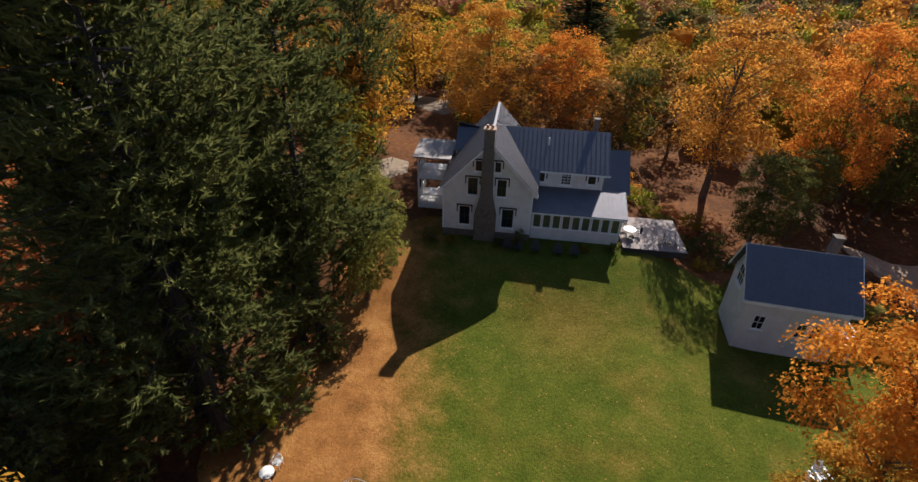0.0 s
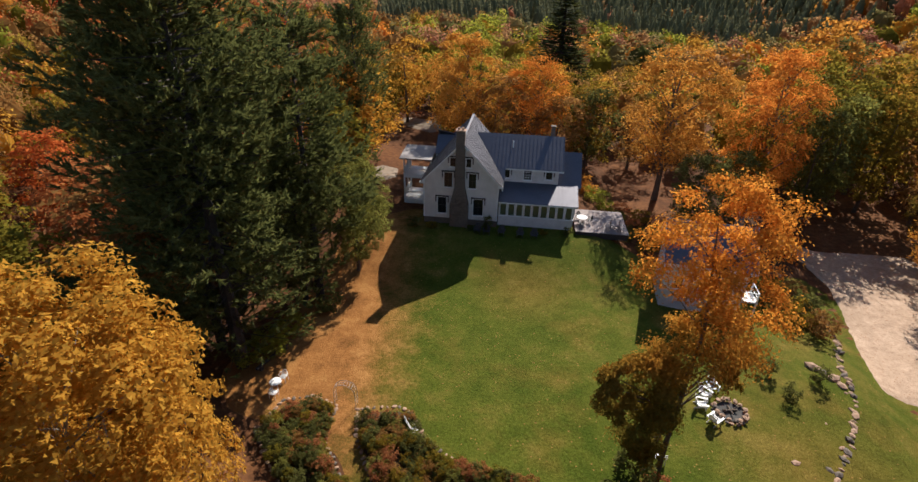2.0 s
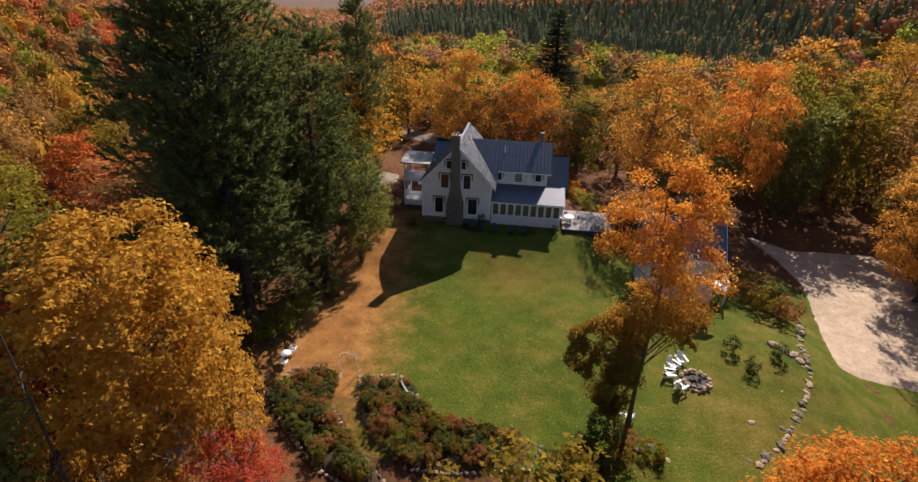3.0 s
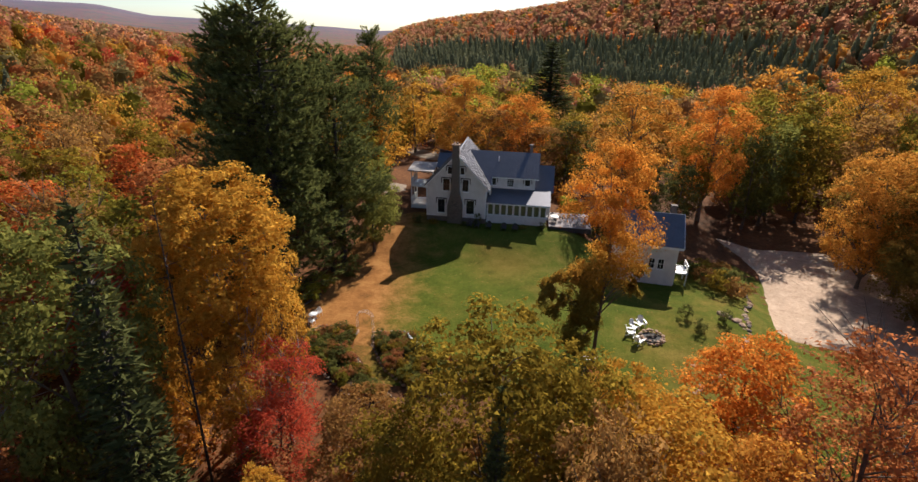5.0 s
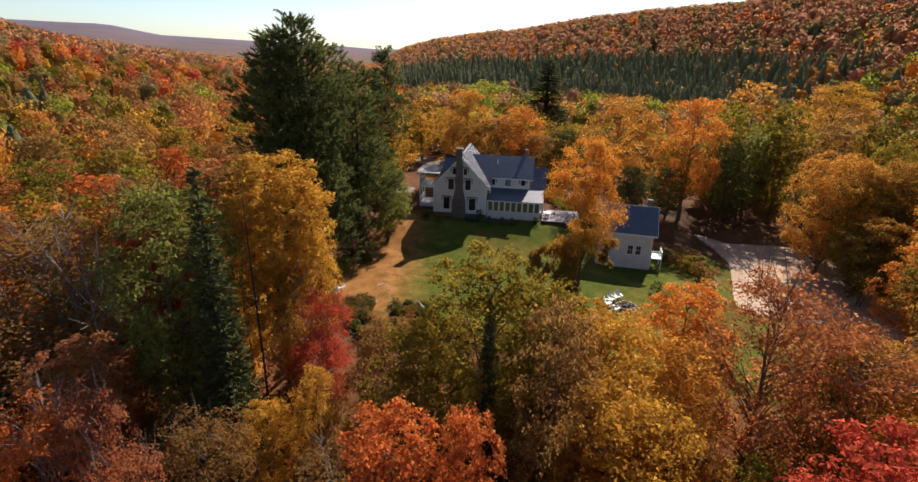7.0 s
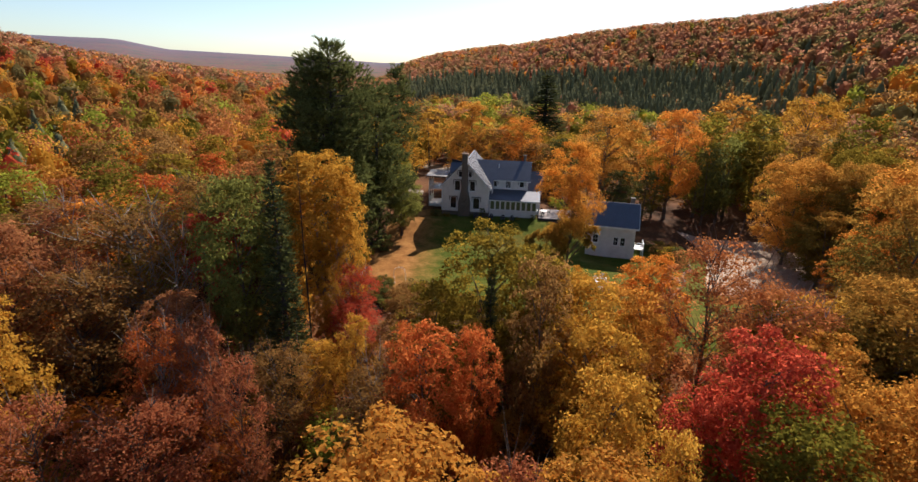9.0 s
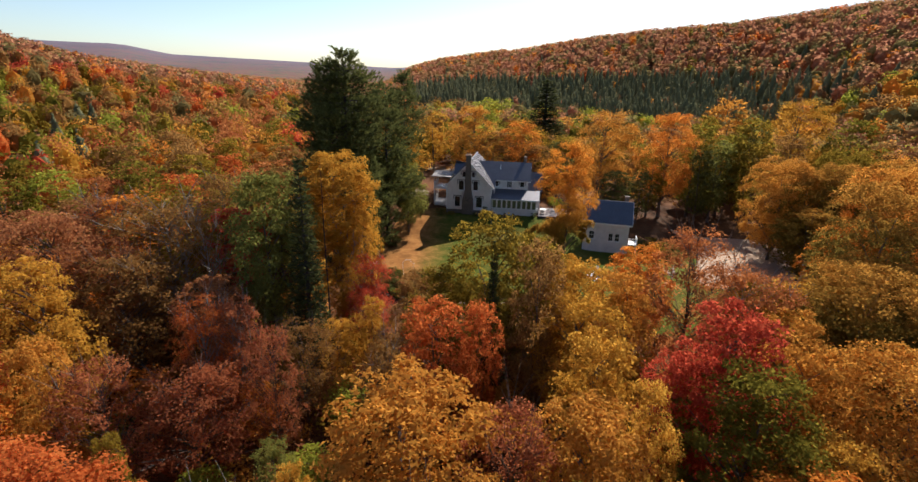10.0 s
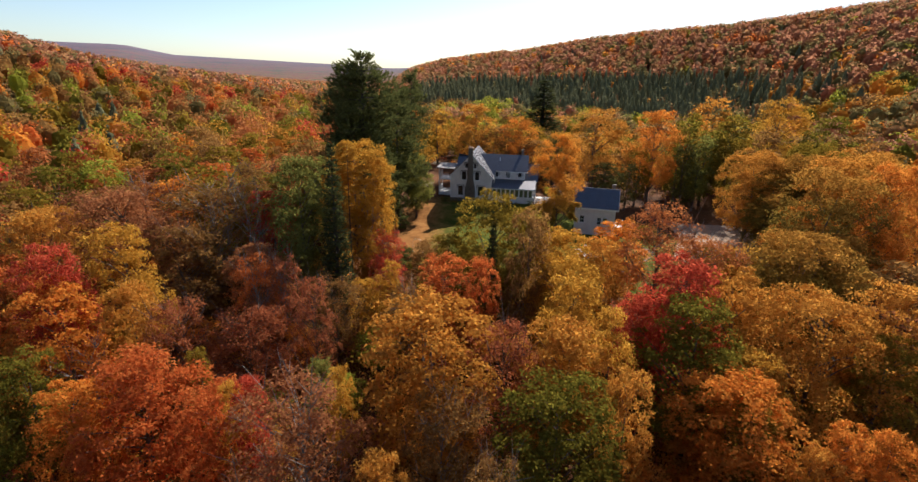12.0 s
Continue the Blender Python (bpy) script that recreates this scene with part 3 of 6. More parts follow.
    # small rear chimney and vents
    bm = boxes((9.4, 9.85, 7.5, 7.95, 6.9, 9.0), (9.34, 9.91, 7.44, 8.01, 9.0, 9.1))
    part("chimney", bm, STONE, h, "small brick-brown rear chimney")
    bm = bmesh.new()
    rod(bm, (5.2, 5.3, 6.9), (5.2, 5.3, 7.75), 0.06, 0.06, 8)
    part("vent_pipe", bm, WHITE, h)
    # lower end wing
    metal_roof(h, (10.5, 3.25, 3.4), (13.1, 3.25, 3.4), (13.1, 6.85, 6.4), (10.5, 6.85, 6.4))
    metal_roof(h, (13.1, 10.3, 3.4), (10.5, 10.3, 3.4), (10.5, 6.85, 6.4), (13.1, 6.85, 6.4))
    part("gable_wall", turned(panel(((-3.3, -0.8), (3.3, -0.8), (3.3, 3.4), (0, 6.2), (-3.3, 3.4)), [(-0.5, 0.5, 1.2, 2.6)], 0.2), pose(12.85, 6.85, 0, 0, 0, 90)), SIDING, h)
    part("wall", boxes((10.5, 12.65, 3.56, 3.72, -0.8, 3.35)), SIDING, h)
    # sunroom
    s0, s1, sv = 4.15, 12.35, 0.62
    n = 9
    pitch = (s1 - s0 - 0.16) / n
    holes = [(s0 + 0.16 + pitch * i, s0 + pitch * (i + 1), 0.68, 2.22) for i in range(n)]
    room = part("sunroom", panel_at((0, sv), ((s0, -1.0), (s1, -1.0), (s1, 2.42), (s0, 2.42)), holes, 0.14), SIDING, h, "white sunroom with a row of windows")
    for w in holes:
        win = part("window", boxes((w[0] - 0.002, w[0] + 0.05, sv - 0.03, sv + 0.1, w[2], w[3]), (w[1] - 0.05, w[1] + 0.002, sv - 0.03, sv + 0.1, w[2], w[3])), WHITE, h)
        part("pane", boxes((w[0] + 0.05, w[1] - 0.05, sv + 0.05, sv + 0.06, w[2], w[3])), LAWN_TINT_GLASS, win)
    part("sill", boxes((s0, s1 + 0.05, sv - 0.09, sv - 0.002, 0.58, 0.66)), WHITE, h)
    end = [(0.35, 1.15, 0.68, 2.2), (1.4, 2.2, 0.68, 2.2)]
    part("wall", turned(panel(((0.14, -1.0), (2.9, -1.0), (2.9, 3.2), (0.14, 2.4)), end, 0.14), pose(s1, sv, 0, 0, 0, 90)), SIDING, h)
    for w in end:
        window(h, *w, hood=False, glass=LAWN_TINT_GLASS, bars=(0, 1), m=pose(s1, sv, 0, 0, 0, 90))
    metal_roof(h, (s0 - 0.1, 0.22, 2.42), (s1 + 0.35, 0.22, 2.42), (s1 + 0.35, 3.38, 3.62), (s0 - 0.1, 3.38, 3.62))
    part("eave_board", boxes((s0 - 0.05, s1 + 0.35, 0.2, 0.26, 2.22, 2.36)), WHITE, h)
    # two-storey porch on the west side
    p0, p1, q0, q1 = -7.5, -4.1, 4.9, 8.6
    deck = part("porch_deck", boxes((p0, p1, q0, q1, 2.62, 2.8)), WHITE, h, "upper white porch deck")
    part("porch_floor", boxes((p0, p1, q0, q1, -1.0, -0.1)), WHITE, h)
    for u in (p0 + 0.08, p1 - 0.12):
        for v in (q0 + 0.08, (q0 + q1) / 2, q1 - 0.08):
            part("post", boxes((u - 0.08, u + 0.08, v - 0.08, v + 0.08, -0.1, 2.62), (u - 0.07, u + 0.07, v - 0.07, v + 0.07, 2.8, 5.05)), WHITE, h)
    for z in (2.8, -0.1):
        rows = [(p0, p1, q0 - 0.02, q0 + 0.05, z + 0.92, z + 1.0), (p0, p1, q0, q0 + 0.04, z + 0.1, z + 0.16), (p0 - 0.02, p0 + 0.05, q0 + 0.05, q1, z + 0.92, z + 1.0), (p0, p0 + 0.04, q0 + 0.05, q1, z + 0.1, z + 0.16)]
        rows += [(p0 + 0.16 + 0.14 * i, p0 + 0.2 + 0.14 * i, q0, q0 + 0.04, z + 0.16, z + 0.92) for i in range(23)]
        rows += [(p0, p0 + 0.04, q0 + 0.2 + 0.14 * i, q0 + 0.24 + 0.14 * i, z + 0.16, z + 0.92) for i in range(24)]
        part("railing", boxes(*rows), WHITE, h)
    part("porch_roof", slab(((p0 - 0.4, q0 - 0.35, 5.12), (p1, q0 - 0.35, 5.12), (p1, q1 + 0.3, 5.45), (p0 - 0.4, q1 + 0.3, 5.45)), 0.16), PORCH_ROOF, h, "flat pale porch roof")
    return h


def panel_at(corner, outline, holes, thick=0.2):
    """A panel() whose outline starts from a corner (x, y) of the plan."""
    return turned(panel(outline, holes, thick), pose(corner[0], corner[1], 0))


def studio():
    """The smaller outbuilding: long front slope to the lawn, short steep one behind, gable ends west and east."""
    s = thing("outbuilding", pose(19.9, 30.4, 0, 0, 0, -11), "small white outbuilding with a dark blue metal roof", "outbuilding")
    L, D, z0, e, r = 6.9, 4.2, -3.6, 2.39, 5.0
    top, back = 2.7, 2.5
    wins = [(3.9, 4.6, -1.0, 0.3), (4.9, 5.6, -1.0, 0.3), (0.9, 1.7, -0.8, 0.5)]
    part("wall", panel(((0, z0), (L, z0), (L, e), (0, e)), wins, 0.18), SIDING, s)
    for w in wins:
        window(s, *w, hood=False, bars=(1, 1))
    for u, a, holes in ((0, -90, [(-3.3, -1.9, 1.4, 3.0)]), (L, 90, [(1.6, 2.5, -0.9, 0.6)])):
        x = (-1, 1)[a > 0]
        out = ((0.19 * x, z0), ((D - 0.19) * x, z0), ((D - 0.19) * x, back), (top * x, r - 0.1), (0.19 * x, e))
        part("gable_wall", turned(panel(out, holes, 0.18), pose(u, 0, 0, 0, 0, a)), SIDING, s)
        for w in holes:
            window(s, *w, hood=False, bars=(2, 1), m=pose(u, 0, 0, 0, 0, a))
    part("wall", boxes((0, L, D - 0.18, D, z0, back)), SIDING, s)
    o = 0.4
    low = e - o * (r - e) / top
    far_low = back - 0.3 * (r - back) / (D - top)
    metal_roof(s, (-o, -o, low), (L + o, -o, low), (L + o, top, r), (-o, top, r), rise=0.012)
    metal_roof(s, (L + o, D + 0.3, far_low), (-o, D + 0.3, far_low), (-o, top, r), (L + o, top, r), rise=0.012)
    for u in (-o - 0.03, L + o + 0.03):
        for v0, z in ((-o, low), (D + 0.3, far_low)):
            part("bargeboard", slab(((u, v0, z), (u, top, r), (u, top, r - 0.2), (u, v0, z - 0.2)), 0.05), WHITE, s)
    part("eave_board", boxes((-o, L + o, -o - 0.03, -o + 0.03, low - 0.3, low - 0.05)), WHITE, s)
    # raised landing with steps on the east end
    part("landing", boxes((L + 0.02, L + 1.5, 0.4, 2.4, -1.5, -1.35)), WHITE, s, "white raised landing")
    for u, v in ((L + 1.42, 0.48), (L + 1.42, 2.32), (L + 0.1, 0.48)):
        part("post", boxes((u - 0.06, u + 0.06, v - 0.06, v + 0.06, z0, -0.4)), WHITE, s)
    part("railing", boxes((L + 0.1, L + 1.42, 0.44, 0.5, -0.5, -0.42), (L + 1.39, L + 1.45, 0.5, 2.3, -0.5, -0.42), (L + 0.1, L + 1.42, 0.45, 0.49, -1.0, -0.92), (L + 1.4, L + 1.44, 0.5, 2.3, -1.0, -0.92)), WHITE, s)
    bm = boxes((6.1, 6.7, 4.55, 5.1, -3.2, 5.25), (6.04, 6.76, 4.49, 5.16, 5.25, 5.38))
    part("chimney", bm, STONE, s, "square stone chimney with a pale cap")
    return s


house()
studio()


# ---- trees ----
def leaves_about(rng, centres, radii, count, size, squash=0.75, flat=0.35, plates=0.7):
    """Loose leaves on the clumps at centres, most of them in drooping plates as twigs hold them; returns their corner points."""
    k = rng.randint(0, len(centres), count)
    d = rng.normal(0, 1, (count, 3))
    d /= np.linalg.norm(d, axis=1)[:, None]
    middle = centres.mean(0)
    up = centres - middle
    up /= np.linalg.norm(up, axis=1)[:, None] + 1e-9
    up = up * 0.75 + np.array([0, 0, 0.8]) + rng.normal(0, 0.22, up.shape)
    up /= np.linalg.norm(up, axis=1)[:, None]
    r = radii[k] * (0.45 + 0.6 * rng.rand(count) ** 0.6)
    ball = d * r[:, None] * np.array([1, 1, squash])
    u = up[k]
    across = d - u * (d * u).sum(1)[:, None]
    across /= np.linalg.norm(across, axis=1)[:, None] + 1e-9
    f = np.sqrt(rng.rand(count)) * rng.uniform(0.75, 1.35, count)
    plate = across * (f * radii[k])[:, None] + u * (radii[k] * (rng.normal(0.08, 0.13, count) - 0.22 * f * f))[:, None]
    laid = rng.rand(count) < plates
    c = centres[k] + np.where(laid[:, None], plate, ball)
    n = np.where(laid[:, None], u + across * 0.3, d + np.array([0, 0, flat])) + rng.normal(0, 0.42, (count, 3))
    n /= np.linalg.norm(n, axis=1)[:, None]
    t = np.cross(n, rng.normal(0, 1, (count, 3)))
    t /= np.linalg.norm(t, axis=1)[:, None] + 1e-9
    b = np.cross(n, t)
    s = (size * (0.6 + 0.8 * rng.rand(count)))[:, None]
    return np.stack([c - t * s * 0.5 - b * s * 0.32, c - t * s * 0.1 + b * s * 0.5, c + t * s * 0.6 - b * s * 0.1], 1).reshape(-1, 3)


def crown_clumps(rng, low, top, radius, count, spread=0.5, peak=0.45):
    """Centres and radii of foliage clumps in an uneven egg between low and top."""
    out, sizes = [], []
    lean = rng.normal(0, 0.06 * radius, 2)
    bulge = rng.uniform(0.72, 1.2, 8)
    swell = rng.uniform(0.82, 1.12, 7)
    while len(out) < count:
        f = rng.rand()
        wide = np.sin(np.pi * min(1.0, f ** (np.log(0.5) / np.log(peak)) * 0.84 + 0.08)) ** 0.55
        a = rng.uniform(0, 2 * np.pi)
        lobe = np.interp(a / (2 * np.pi) * 8, range(9), [*bulge, bulge[0]])
        lobe *= np.interp(f * 6, range(7), swell)
        q = radius * 0.8 * wide * lobe * (1 - (1 - spread) * rng.rand() ** 2)
        out.append((np.cos(a) * q + lean[0] * f, np.sin(a) * q + lean[1] * f, low + (top - low) * (0.06 + 0.86 * f)))
        sizes.append(radius * rng.uniform(0.13, 0.27) * min(1.0, 8.0 / count ** 0.45))
    return np.array(out), np.array(sizes)


def woody(rng, clumps, low, top, girth, limbs, twigs=0):
    """Trunk, limbs towards the clumps, and bare twigs, as one bmesh."""
    bm = bmesh.new()
    pts = [Vector((0, 0, -0.6)), Vector((rng.normal(0, 0.08), rng.normal(0, 0.08), low * 0.6)), Vector((rng.normal(0, 0.2), rng.normal(0, 0.2), low + (top - low) * 0.35)), Vector((rng.normal(0, 0.35), rng.normal(0, 0.35), low + (top - low) * 0.8))]
    gs = (girth * 1.25, girth * 0.85, girth * 0.55, girth * 0.15)
    for i in range(3):
        rod(bm, pts[i], pts[i + 1], gs[i], gs[i + 1], 7)
    order = rng.permutation(len(clumps))[:limbs]
    for k in order:
        c = Vector(clumps[k])
        z = max(low * 0.75, c.z - 0.8 * math.hypot(c.x, c.y) - 0.4)
        f = min(1.0, z / (top * 0.85))
        start = Vector((pts[2].x * f, pts[2].y * f, min(z, pts[3].z)))
        mid = start.lerp(c, 0.5) + Vector((0, 0, 0.25))
        g = girth * 0.38 * (1 - 0.5 * f)
        rod(bm, start, mid, g, g * 0.6, 5)
        rod(bm, mid, c, g * 0.6, g * 0.2, 4)
    for _ in range(twigs):
        c = Vector(clumps[order[rng.randint(len(order))]])
        d = Vector((c.x, c.y, abs(c.z - low) * 0.8 + 0.5)).normalized()
        d += Vector(rng.normal(0, 0.4, 3))
        rod(bm, c, c + d * rng.uniform(0.8, 1.7), 0.025, 0.006, 3)
    return bm


PROTO = pose(0, 0, -400)


def filled(leaves, centres, low, H, R):
    """Stretch leaves and clumps so that the crown just reaches its height and radius."""
    wide = R / np.percentile(np.hypot(leaves[:, 0], leaves[:, 1]), 97)
    tall = (H - low) / (np.percentile(leaves[:, 2], 99.8) - low)
    for p in (leaves, centres):
        p[:, :2] *= wide
        p[:, 2] = low + (p[:, 2] - low) * tall


def broadleaf(name, seed, H, R, low, clumps, count, size, bark=None, limbs=14, twigs=0, spread=0.5, peak=0.45, squash=0.75, girth=None, plates=0.7):
    """One broad-leaved tree of height H and crown radius R, its crown starting at low: an Empty with trunk and crown."""
    rng = np.random.RandomState(seed)
    centres, radii = crown_clumps(rng, low, H, R, clumps, spread, peak)
    leaves = leaves_about(rng, centres, radii, count, size, squash, plates=plates)
    filled(leaves, centres, low, H, R)
    ob = new(name)
    part("trunk", woody(rng, centres, low, H, girth or 0.016 * H + 0.04, limbs, twigs), bark or BARK, ob)
    crown = new("crown", many_faces("crown", leaves, LEAVES["amber"]))
    crown.parent = ob
    ob["H"], ob["R"] = H, R
    return ob


def lawn_maple():
    """The slender maple on the lawn: a high crown of its own and a lower one swung out to the west, with air between them."""
    rng = np.random.RandomState(52)
    H = 19.6
    hi, hi_r = crown_clumps(rng, 8.2, H, 4.5, 80, 0.05, 0.42)
    lo, lo_r = crown_clumps(rng, 1.6, 9.8, 3.0, 66, 0.15, 0.5)
    lo += np.array([-2.3, -0.4, 0.0])
    arm, arm_r = crown_clumps(rng, 4.4, 9.4, 1.5, 18, 0.2, 0.5)
    arm += np.array([-5.2, -1.4, 0.6])
    right, right_r = crown_clumps(rng, 6.5, 9.6, 1.6, 14, 0.2, 0.5)
    right += np.array([2.9, 0.2, 0.4])
    centres = np.concatenate([hi, lo, arm, right])
    radii = np.concatenate([hi_r * 1.15, lo_r * 1.2, arm_r * 1.6, right_r * 1.6])
    ob = new("maple_tree")
    part("trunk", woody(rng, centres, 6.0, H, 0.19, 60), BARK, ob)
    crown = new("crown", many_faces("crown", leaves_about(rng, centres, radii, 72000, 0.142, 0.6), LEAVES["turning"]))
    crown.parent = ob
    ob["H"], ob["R"] = H, 4.5
    return ob


def conifer_leaves(rng, H, R, low, whorls, per, size, droop, ragged):
    """Needle sprays along drooping boughs in whorls; corner points, and the boughs as (start, end)."""
    quads, boughs = [], []
    for i in range(whorls):
        f = (i + rng.uniform(-0.2, 0.2)) / whorls
        f = min(max(f, 0.0), 0.985)
        z = low + (H - low) * f
        reach0 = R * (1 - f) ** 0.75 * min(1.0, 0.55 + 2.2 * f)
        for j in range(per):
            a = 2 * np.pi * (j + rng.rand()) / per
            reach = reach0 * rng.uniform(1 - ragged, 1.08) + 0.12
            way = np.array([np.cos(a), np.sin(a), 0])
            tip = way * reach + np.array([0, 0, z + reach * (0.18 - droop) * rng.uniform(0.6, 1.3)])
            start = np.array([0, 0, z - 0.1])
            boughs.append((start, tip))
            n = max(3, int(reach / size * 3.6))
            s = rng.uniform(0.18, 1.0, n) ** 0.8
            c = start + (tip - start) * s[:, None]
            wide = size * (0.5 + 1.5 * np.sin(np.pi * np.clip(s * 0.9, 0, 1)))
            side = np.cross(way, [0, 0, 1])
            c = c + side * (rng.uniform(-1, 1, n) * wide * (0.4 + 0.35 * reach))[:, None] * 0.55 + rng.normal(0, size * 0.22, (n, 3))
            out = way + side * rng.uniform(-0.9, 0.9, n)[:, None] + np.array([0, 0, 0.25]) + rng.normal(0, 0.25, (n, 3))
            out /= np.linalg.norm(out, axis=1)[:, None]
            b = np.cross(out, rng.normal(0, 0.5, (n, 3)) + np.array([0, 0, 1]))
            b /= np.linalg.norm(b, axis=1)[:, None] + 1e-9
            l = (size * rng.uniform(0.7, 1.35, n))[:, None]
            quads.append(np.stack([c - out * l * 0.45 - b * l * 0.2, c - out * l * 0.45 + b * l * 0.2, c + out * l * 0.7], 1).reshape(-1, 3))
    return np.concatenate(quads), boughs


def pine_leaves(rng, H, R, low, whorls, per, tuft, each):
    """Brushes of long needles along upswept, uneven boughs; corner points, and the boughs."""
    quads, boughs = [], []
    for i in range(whorls):
        for j in range(per):
            f = min(max((i + rng.uniform(-1.4, 1.4)) / whorls, 0.0), 0.99) ** 0.85
            if f < 0.35 and rng.rand() < 0.45:
                continue
            z = low + (H - low) * f
            a = 2 * np.pi * (j + rng.rand()) / per
            reach = R * min(1.0, 2.8 * (1 - f) + 0.12) ** 0.8 * (0.7 + 0.3 * min(1.0, f / 0.3)) * (0.86 + 0.2 * math.sin(2.3 * a + 9 * f)) * rng.uniform(0.62, 1.06) + 0.3
            way = np.array([np.cos(a), np.sin(a), 0.0])
            start = np.array([0, 0, z])
            tip = start + way * reach + np.array([0, 0, reach * (rng.uniform(-0.18, 0.2) + 0.1 * f + 1.1 * max(0.0, f - 0.7))])
            boughs.append((start, tip))
            side = np.cross(way, [0, 0, 1])
            n = max(2, int(reach * 2.6))
            s = rng.uniform(0.28, 1.0, n)
            off = rng.uniform(-0.30, 0.30, n)
            c = start + (tip - start) * s[:, None] + side * (off * reach * (1.15 - s * 0.6))[:, None] + np.array([0, 0, 1.0]) * (rng.uniform(-0.25, 0.9, n) * (0.35 + 0.12 * reach))[:, None]
            aim = way * 0.65 + side * (off * 2.0)[:, None] + np.array([0, 0, 0.55]) + rng.normal(0, 0.25, (n, 3))
            c, aim = np.repeat(c, each, 0), np.repeat(aim, each, 0)
            m = len(c)
            c = c + aim * rng.uniform(-0.45, 0.45, m)[:, None]
            out = aim + rng.normal(0, 0.42, (m, 3))
            out /= np.linalg.norm(out, axis=1)[:, None]
            b = np.cross(out, rng.normal(0, 1, (m, 3)))
            b /= np.linalg.norm(b, axis=1)[:, None] + 1e-9
            l = (tuft * rng.uniform(0.7, 1.3, m))[:, None]
            quads.append(np.stack([c - b * l * 0.14, c + b * l * 0.14, c + out * l], 1).reshape(-1, 3))
    return np.concatenate(quads), boughs


def conifer(name, seed, H, R, low, whorls, per, size, droop=0.25, ragged=0.35, needles="spruce", girth=None, show_boughs=True, each=12):
    rng = np.random.RandomState(seed)
    if needles == "pine":
        quads, boughs = pine_leaves(rng, H, R, low, whorls, per, size, each)
    else:
        quads, boughs = conifer_leaves(rng, H, R, low, whorls, per, size, droop, ragged)
    ob = new(name)
    bm = bmesh.new()
    g = girth or 0.014 * H + 0.03
    rod(bm, (0, 0, -0.6), (0, 0, H * 0.5), g * 1.2, g * 0.7, 8)
    rod(bm, (0, 0, H * 0.5), (0, 0, H * 0.985), g * 0.7, 0.02, 6)
    if show_boughs:
        for a, b in boughs:
            rod(bm, a, a + (b - a) * 0.85, g * 0.13, g * 0.03, 3)
    part("trunk", bm, DARK_BARK, ob)
    crown = new("crown", many_faces("crown", quads, LEAVES[needles]))
    crown.parent = ob
    ob["H"], ob["R"] = H, R
    return ob


HUES = {
    "orange": "bright orange autumn maple", "amber": "amber and orange autumn maple", "gold": "golden yellow autumn tree", "red": "bright red autumn maple", "orange_red": "orange-red autumn maple",
    "crimson": "thin crimson-brown autumn tree", "russet": "russet-brown autumn tree", "brown": "brown half-bare autumn tree", "olive": "olive tree turning to amber", "green": "dark green broad-leaved tree",
    "moss": "moss-green autumn maple", "rust": "twiggy rust-red autumn tree", "ambering": "amber maple with shade painted into its lower boughs",
    "fresh": "mid-green broad-leaved tree", "lime": "yellow-green broad-leaved tree", "turning": "orange maple still green on its lower boughs",
}


def plant(proto, x, y, top, radius, hue, where="in the woods", rot=None, base=None, group=""):
    """A copy of a tree standing on the land at (x, y) with its top at height top."""
    if proto in near and y > 46:
        proto = mids[near.index(proto)]
    elif proto in near and radius > 5:
        proto = broad[near.index(proto) % 2]
    z = float(height(x, y)) if base is None else base
    sx, sz = radius / proto["R"], (top - z) / proto["H"]
    turn = (x * 37.7 + y * 11.3) % 360 if rot is None else rot
    ob = copy_thing(proto, pose(x, y, z, 0, 0, turn) @ Matrix.Diagonal((sx, sx, sz, 1)))
    for child in ob.children:
        if child.name.startswith("crown") and hue in LEAVES:
            child.material_slots[0].link = "OBJECT"
            child.material_slots[0].material = LEAVES[hue]
    for key in ("H", "R"):
        del ob[key]
    kind = proto.name.split(".")[0]
    label = HUES[hue] if hue in HUES else {"pine": "tall dark white pine with ragged boughs", "spruce": "dark green pointed spruce"}[hue]
    return tagged(ob, label + " " + where, "tree", group or kind.replace("_", " ") + "s")


def discard(*protos):
    for p in protos:
        for o in (*p.children_recursive, p):
            bpy.data.objects.remove(o)


near = [broadleaf("maple_tree", 20 + i, 13, 4.2, 1.6, (190, 240, 210, 270)[i], 16500, 0.16, limbs=22, spread=(0.2, 0.1, 0.25, 0.15)[i], peak=(0.45, 0.55, 0.4, 0.5)[i], squash=0.5) for i in range(4)]
thin = [broadleaf("bare_tree", 40 + i, 12, 3.6, 1.8, 150, 11000, 0.125, limbs=60, twigs=170, spread=0.3, squash=0.7, bark=PALE_BARK if i else BARK, girth=0.15) for i in range(2)]
broad = [broadleaf("maple_tree", 30 + i, 14, 6.0, 1.6, 300, 31000, 0.15, limbs=26, spread=0.15, peak=0.5, squash=0.5) for i in range(2)]
tall = [broadleaf("maple_tree", 36 + i, 18, 6.4, (5.0, 3.8)[i], (150, 220)[i], (17000, 24000)[i], 0.18, limbs=40, spread=0.2, peak=0.42, squash=0.5, girth=0.36) for i in range(2)]
birch = broadleaf("birch_tree", 51, 20, 4.2, 8.5, 240, 30000, 0.15, girth=0.17, bark=PALE_BARK, limbs=30, spread=0.2, peak=0.6, squash=0.7, plates=0.25)
